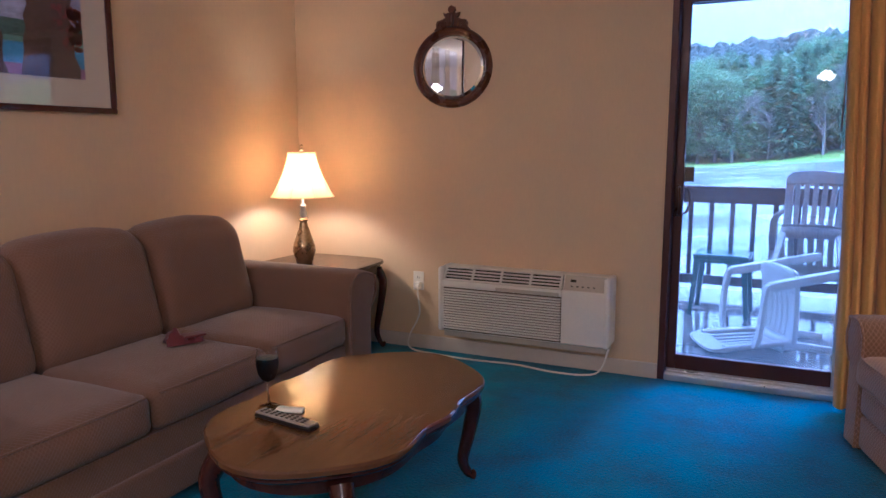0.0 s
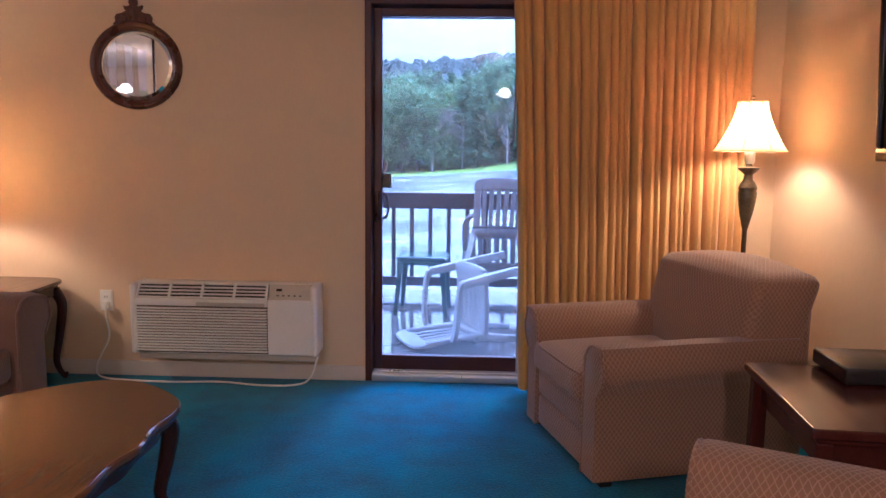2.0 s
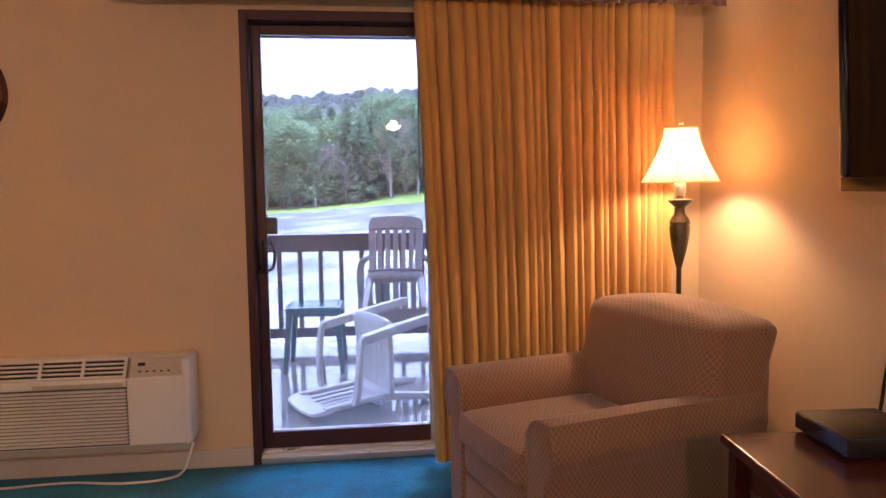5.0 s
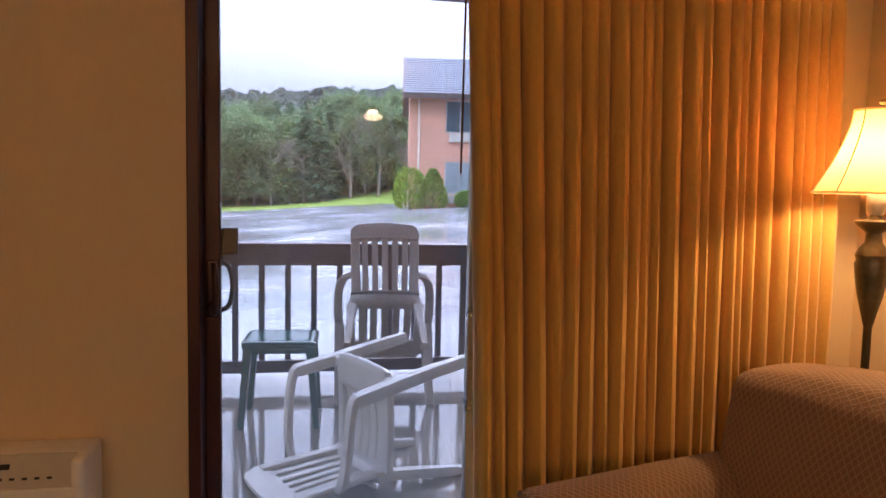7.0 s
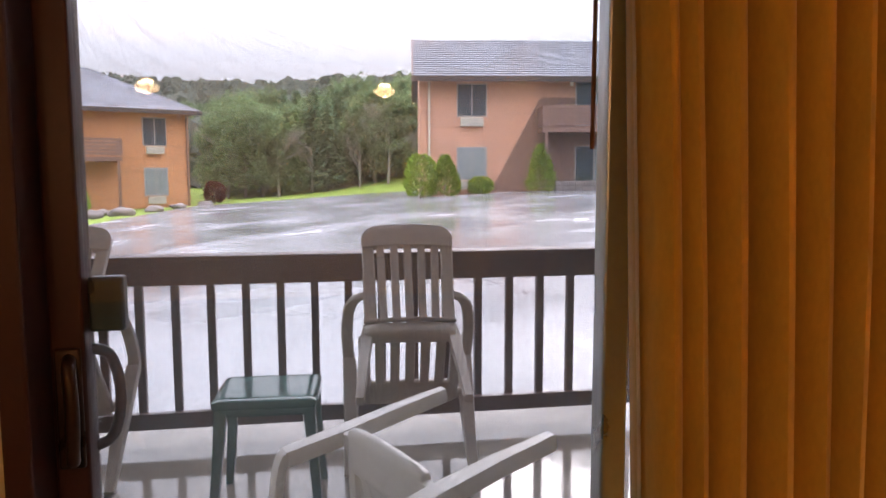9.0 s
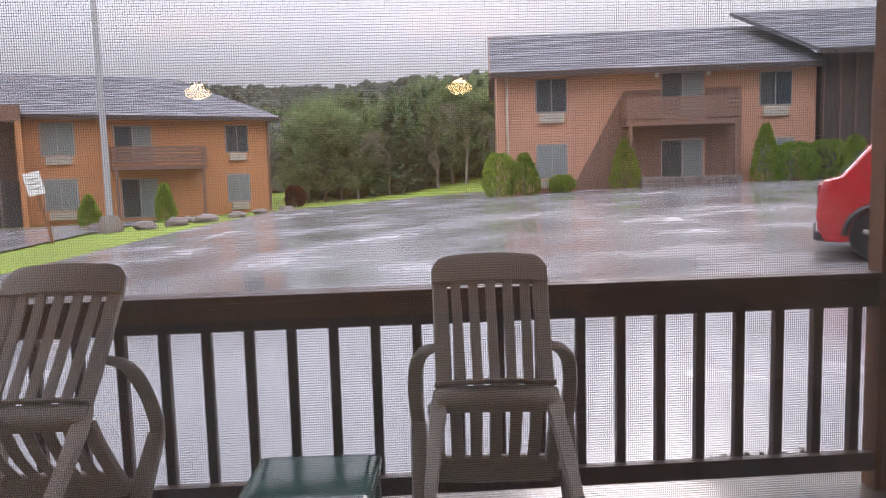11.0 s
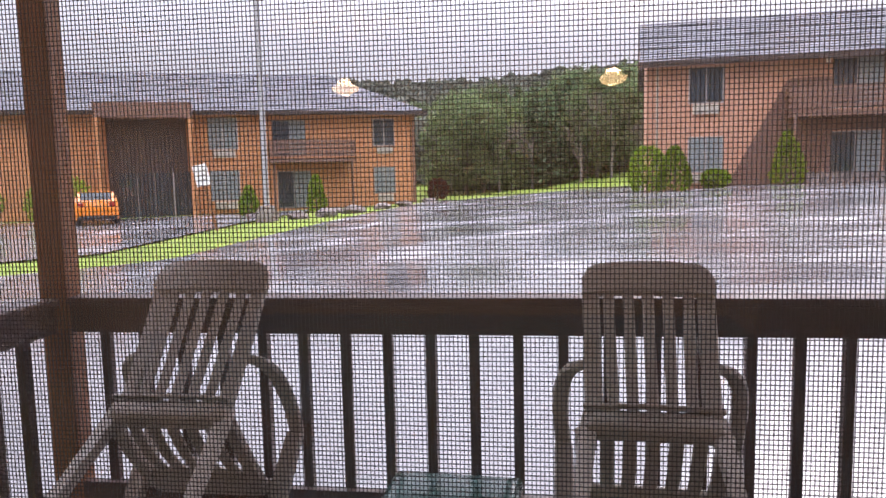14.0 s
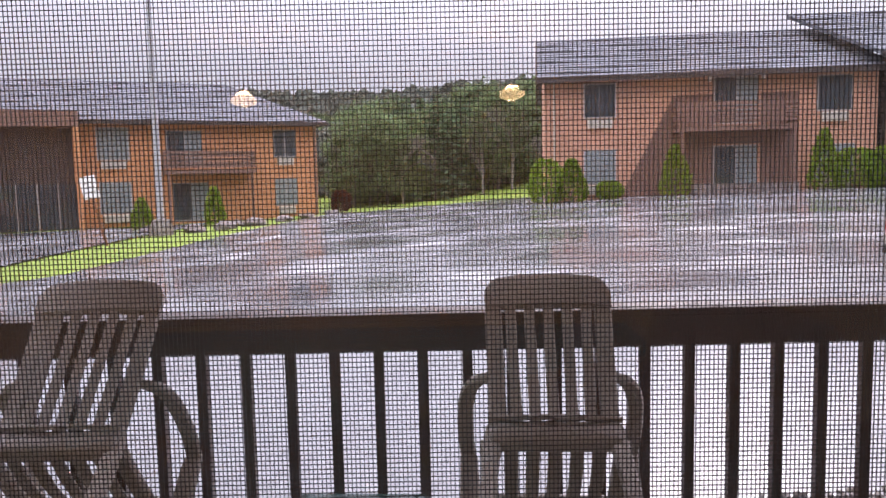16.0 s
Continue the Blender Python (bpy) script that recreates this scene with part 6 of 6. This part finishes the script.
# light pole, sign
lp = thing("light_pole", -10.4, 34.2, ground_z(-10.4, 34.2), 0, "tall grey light pole on a concrete base", "light pole")
M["pole"] = material("galvanised_steel", (0.40, 0.40, 0.42), 0.5, 0.4, vary=0.1, scale=3, bump=0.03)
part("shaft", lathe(bmesh.new(), [(0.14, 0.6), (0.11, 8.0), (0.08, 13.0)], 14), M["pole"], lp, smooth=True)
part("base", lathe(bmesh.new(), [(0.52, -0.3), (0.48, 0.3), (0.34, 0.62), (0.2, 0.66)], 18), M["concrete"], lp, "concrete base", True)
part("lamp_arm", sweep(bmesh.new(), [(0, 0, 12.9), (0.6, -0.4, 13.2), (1.4, -0.9, 13.25)], 0.05, 8), M["pole"], lp, smooth=True)
sg = thing("road_sign", -10.75, 30.0, ground_z(-10.75, 30), 12, "white sign on a wooden post, leaning", "sign", ry=-12)
part("post", one_box((-0.05, -0.05, -0.2), (0.05, 0.05, 2.3), 0.01), M["post"], sg)
pl = part("board", one_box((-0.27, -0.075, 1.7), (0.27, -0.052, 2.5), 0.01), material("white_sign_paint", (0.75, 0.75, 0.74), 0.5, vary=0.05), sg, "white board with grey unreadable lines")
for k in range(3):
    part("line", one_box((-0.18, -0.080, 1.9 + 0.17 * k), (0.18, -0.0755, 1.95 + 0.17 * k)), M["winframe"], pl)


# ---- cars ----
def car(x, y, rz, paint, label, L=4.3, W=1.78, HH=1.62):
    c = thing("car", x, y, ground_z(x, y) + 0.0, rz, label, "car", "parked cars")
    # side profile, rear at x = 0
    prof = [(0.0, 0.42), (-0.02, 0.62), (0.02, 0.95), (0.06, 1.06), (0.26, 1.11), (0.64, HH - 0.06), (0.90, HH), (1.9, HH), (2.45, HH - 0.16), (3.15, 1.06), (4.0, 0.94), (L - 0.02, 0.78), (L, 0.42), (L - 0.1, 0.25), (0.1, 0.25)]
    bm = bmesh.new()
    rings = []
    for s, inset in ((-1, 0.10), (-0.97, 0.02), (-0.75, 0.0), (0.75, 0.0), (0.97, 0.02), (1, 0.10)):
        ring = []
        for px, pz in prof:
            tuck = 0.13 * max(0, (pz - 0.98) / (HH - 0.98))
            ring.append(bm.verts.new((L / 2 + (px - L / 2) * (1 - inset * 0.2), s * W / 2 * (1 - tuck), 0.8 + (pz - 0.8) * (1 - inset * 0.25))))
        rings.append(ring)
    n = len(prof)
    for a, b in zip(rings, rings[1:]):
        for i in range(n):
            bm.faces.new((a[i], a[(i + 1) % n], b[(i + 1) % n], b[i]))
    bm.faces.new(rings[0][::-1])
    bm.faces.new(rings[-1])
    body = part("body", bm, paint, c, smooth=True)
    for s in (1, -1):
        for x0, x1, z1a, z1b in ((0.62, 1.05, HH - 0.2, HH - 0.1), (1.12, 1.95, HH - 0.1, HH - 0.1), (2.02, 2.72, HH - 0.12, 1.22)):
            g = bmesh.new()
            q = [(x0, s * W / 2 * 0.985, 1.05), (x1, s * W / 2 * 0.985, 1.05), (x1, s * W / 2 * (1 - 0.13 * (z1b - 0.98) / (HH - 0.98)), z1b), (x0 + 0.06, s * W / 2 * (1 - 0.13 * (z1a - 0.98) / (HH - 0.98)), z1a)]
            f = [g.verts.new((p[0], p[1] + s * 0.006, p[2])) for p in q]
            h = [g.verts.new((p[0], p[1] - s * 0.03, p[2])) for p in q]
            g.faces.new(f)
            g.faces.new(h[::-1])
            for i in range(4):
                g.faces.new((f[i], f[(i + 1) % 4], h[(i + 1) % 4], h[i]))
            part("side_window", g, M["winglass"], c, "dark side glass")
        for wx in (0.72, L - 0.85):
            arch = bmesh.new()
            ap = [(wx + 0.40 * math.cos(k * math.pi / 12), 0.0, 0.34 + 0.40 * math.sin(k * math.pi / 12)) for k in range(13)]
            sweep(arch, [(p[0], s * (W / 2 + 0.0), p[2]) for p in ap], 0.045, 6)
            part("wheel_arch", arch, M["dark"], c, "black arch moulding", True)
            w = part("wheel", lathe(bmesh.new(), [(0.20, -0.11), (0.32, -0.11), (0.345, -0.08), (0.345, 0.08), (0.32, 0.11), (0.20, 0.11)], 28), M["dark"], c, "black tyre", True)
            w.matrix_basis = pose(wx, s * (W / 2 - 0.08), 0.345, 90)
            r = bmesh.new()
            lathe(r, [(0.03, -0.115), (0.205, -0.105), (0.205, 0.105), (0.03, 0.115)], 24)
            rim = part("rim", r, M["dark"], w, smooth=True)
            for k in range(5):
                part("spoke", one_box((-0.028, 0.03, -0.125), (0.028, 0.20, 0.125), 0.01, m=Matrix.Rotation(2 * math.pi * k / 5, 4, "Z")), M["alu"], w, "silver spoke")
        part("tail_light", one_box((-0.005, s * W * 0.36 - 0.11, 0.82), (0.16, s * W * 0.36 + 0.13, 1.02), 0.03), material("tail_lens", (0.25, 0.01, 0.012), 0.15), c, "red tail light", True)
    part("rear_bumper", cushion(bmesh.new(), (-0.05, -W * 0.47, 0.25), (0.25, W * 0.47, 0.42), 0.06, cuts=7), M["dark"], c, smooth=True)
    part("rear_window", one_box((-0.02, -W * 0.36, 0.0), (0.004, W * 0.36, 0.42), 0.01, m=Matrix.Translation((0.29, 0, 1.135)) @ Matrix.Rotation(radians(40.5), 4, "Y")), M["winglass"], c)
    return c


M["red"] = material("red_car_paint", (0.42, 0.015, 0.022), 0.25, vary=0.05, scale=2, bump=0, coat=0.8)
M["orange"] = material("orange_car_paint", (0.72, 0.20, 0.01), 0.3, vary=0.05, scale=2, bump=0, coat=0.6)
car(7.45, 14.0, -31, M["red"], "red compact sport utility car parked on wet asphalt")
car(-18.5, 34.4, 124, M["orange"], "bright orange small car parked by the motel entrance", HH=1.5)
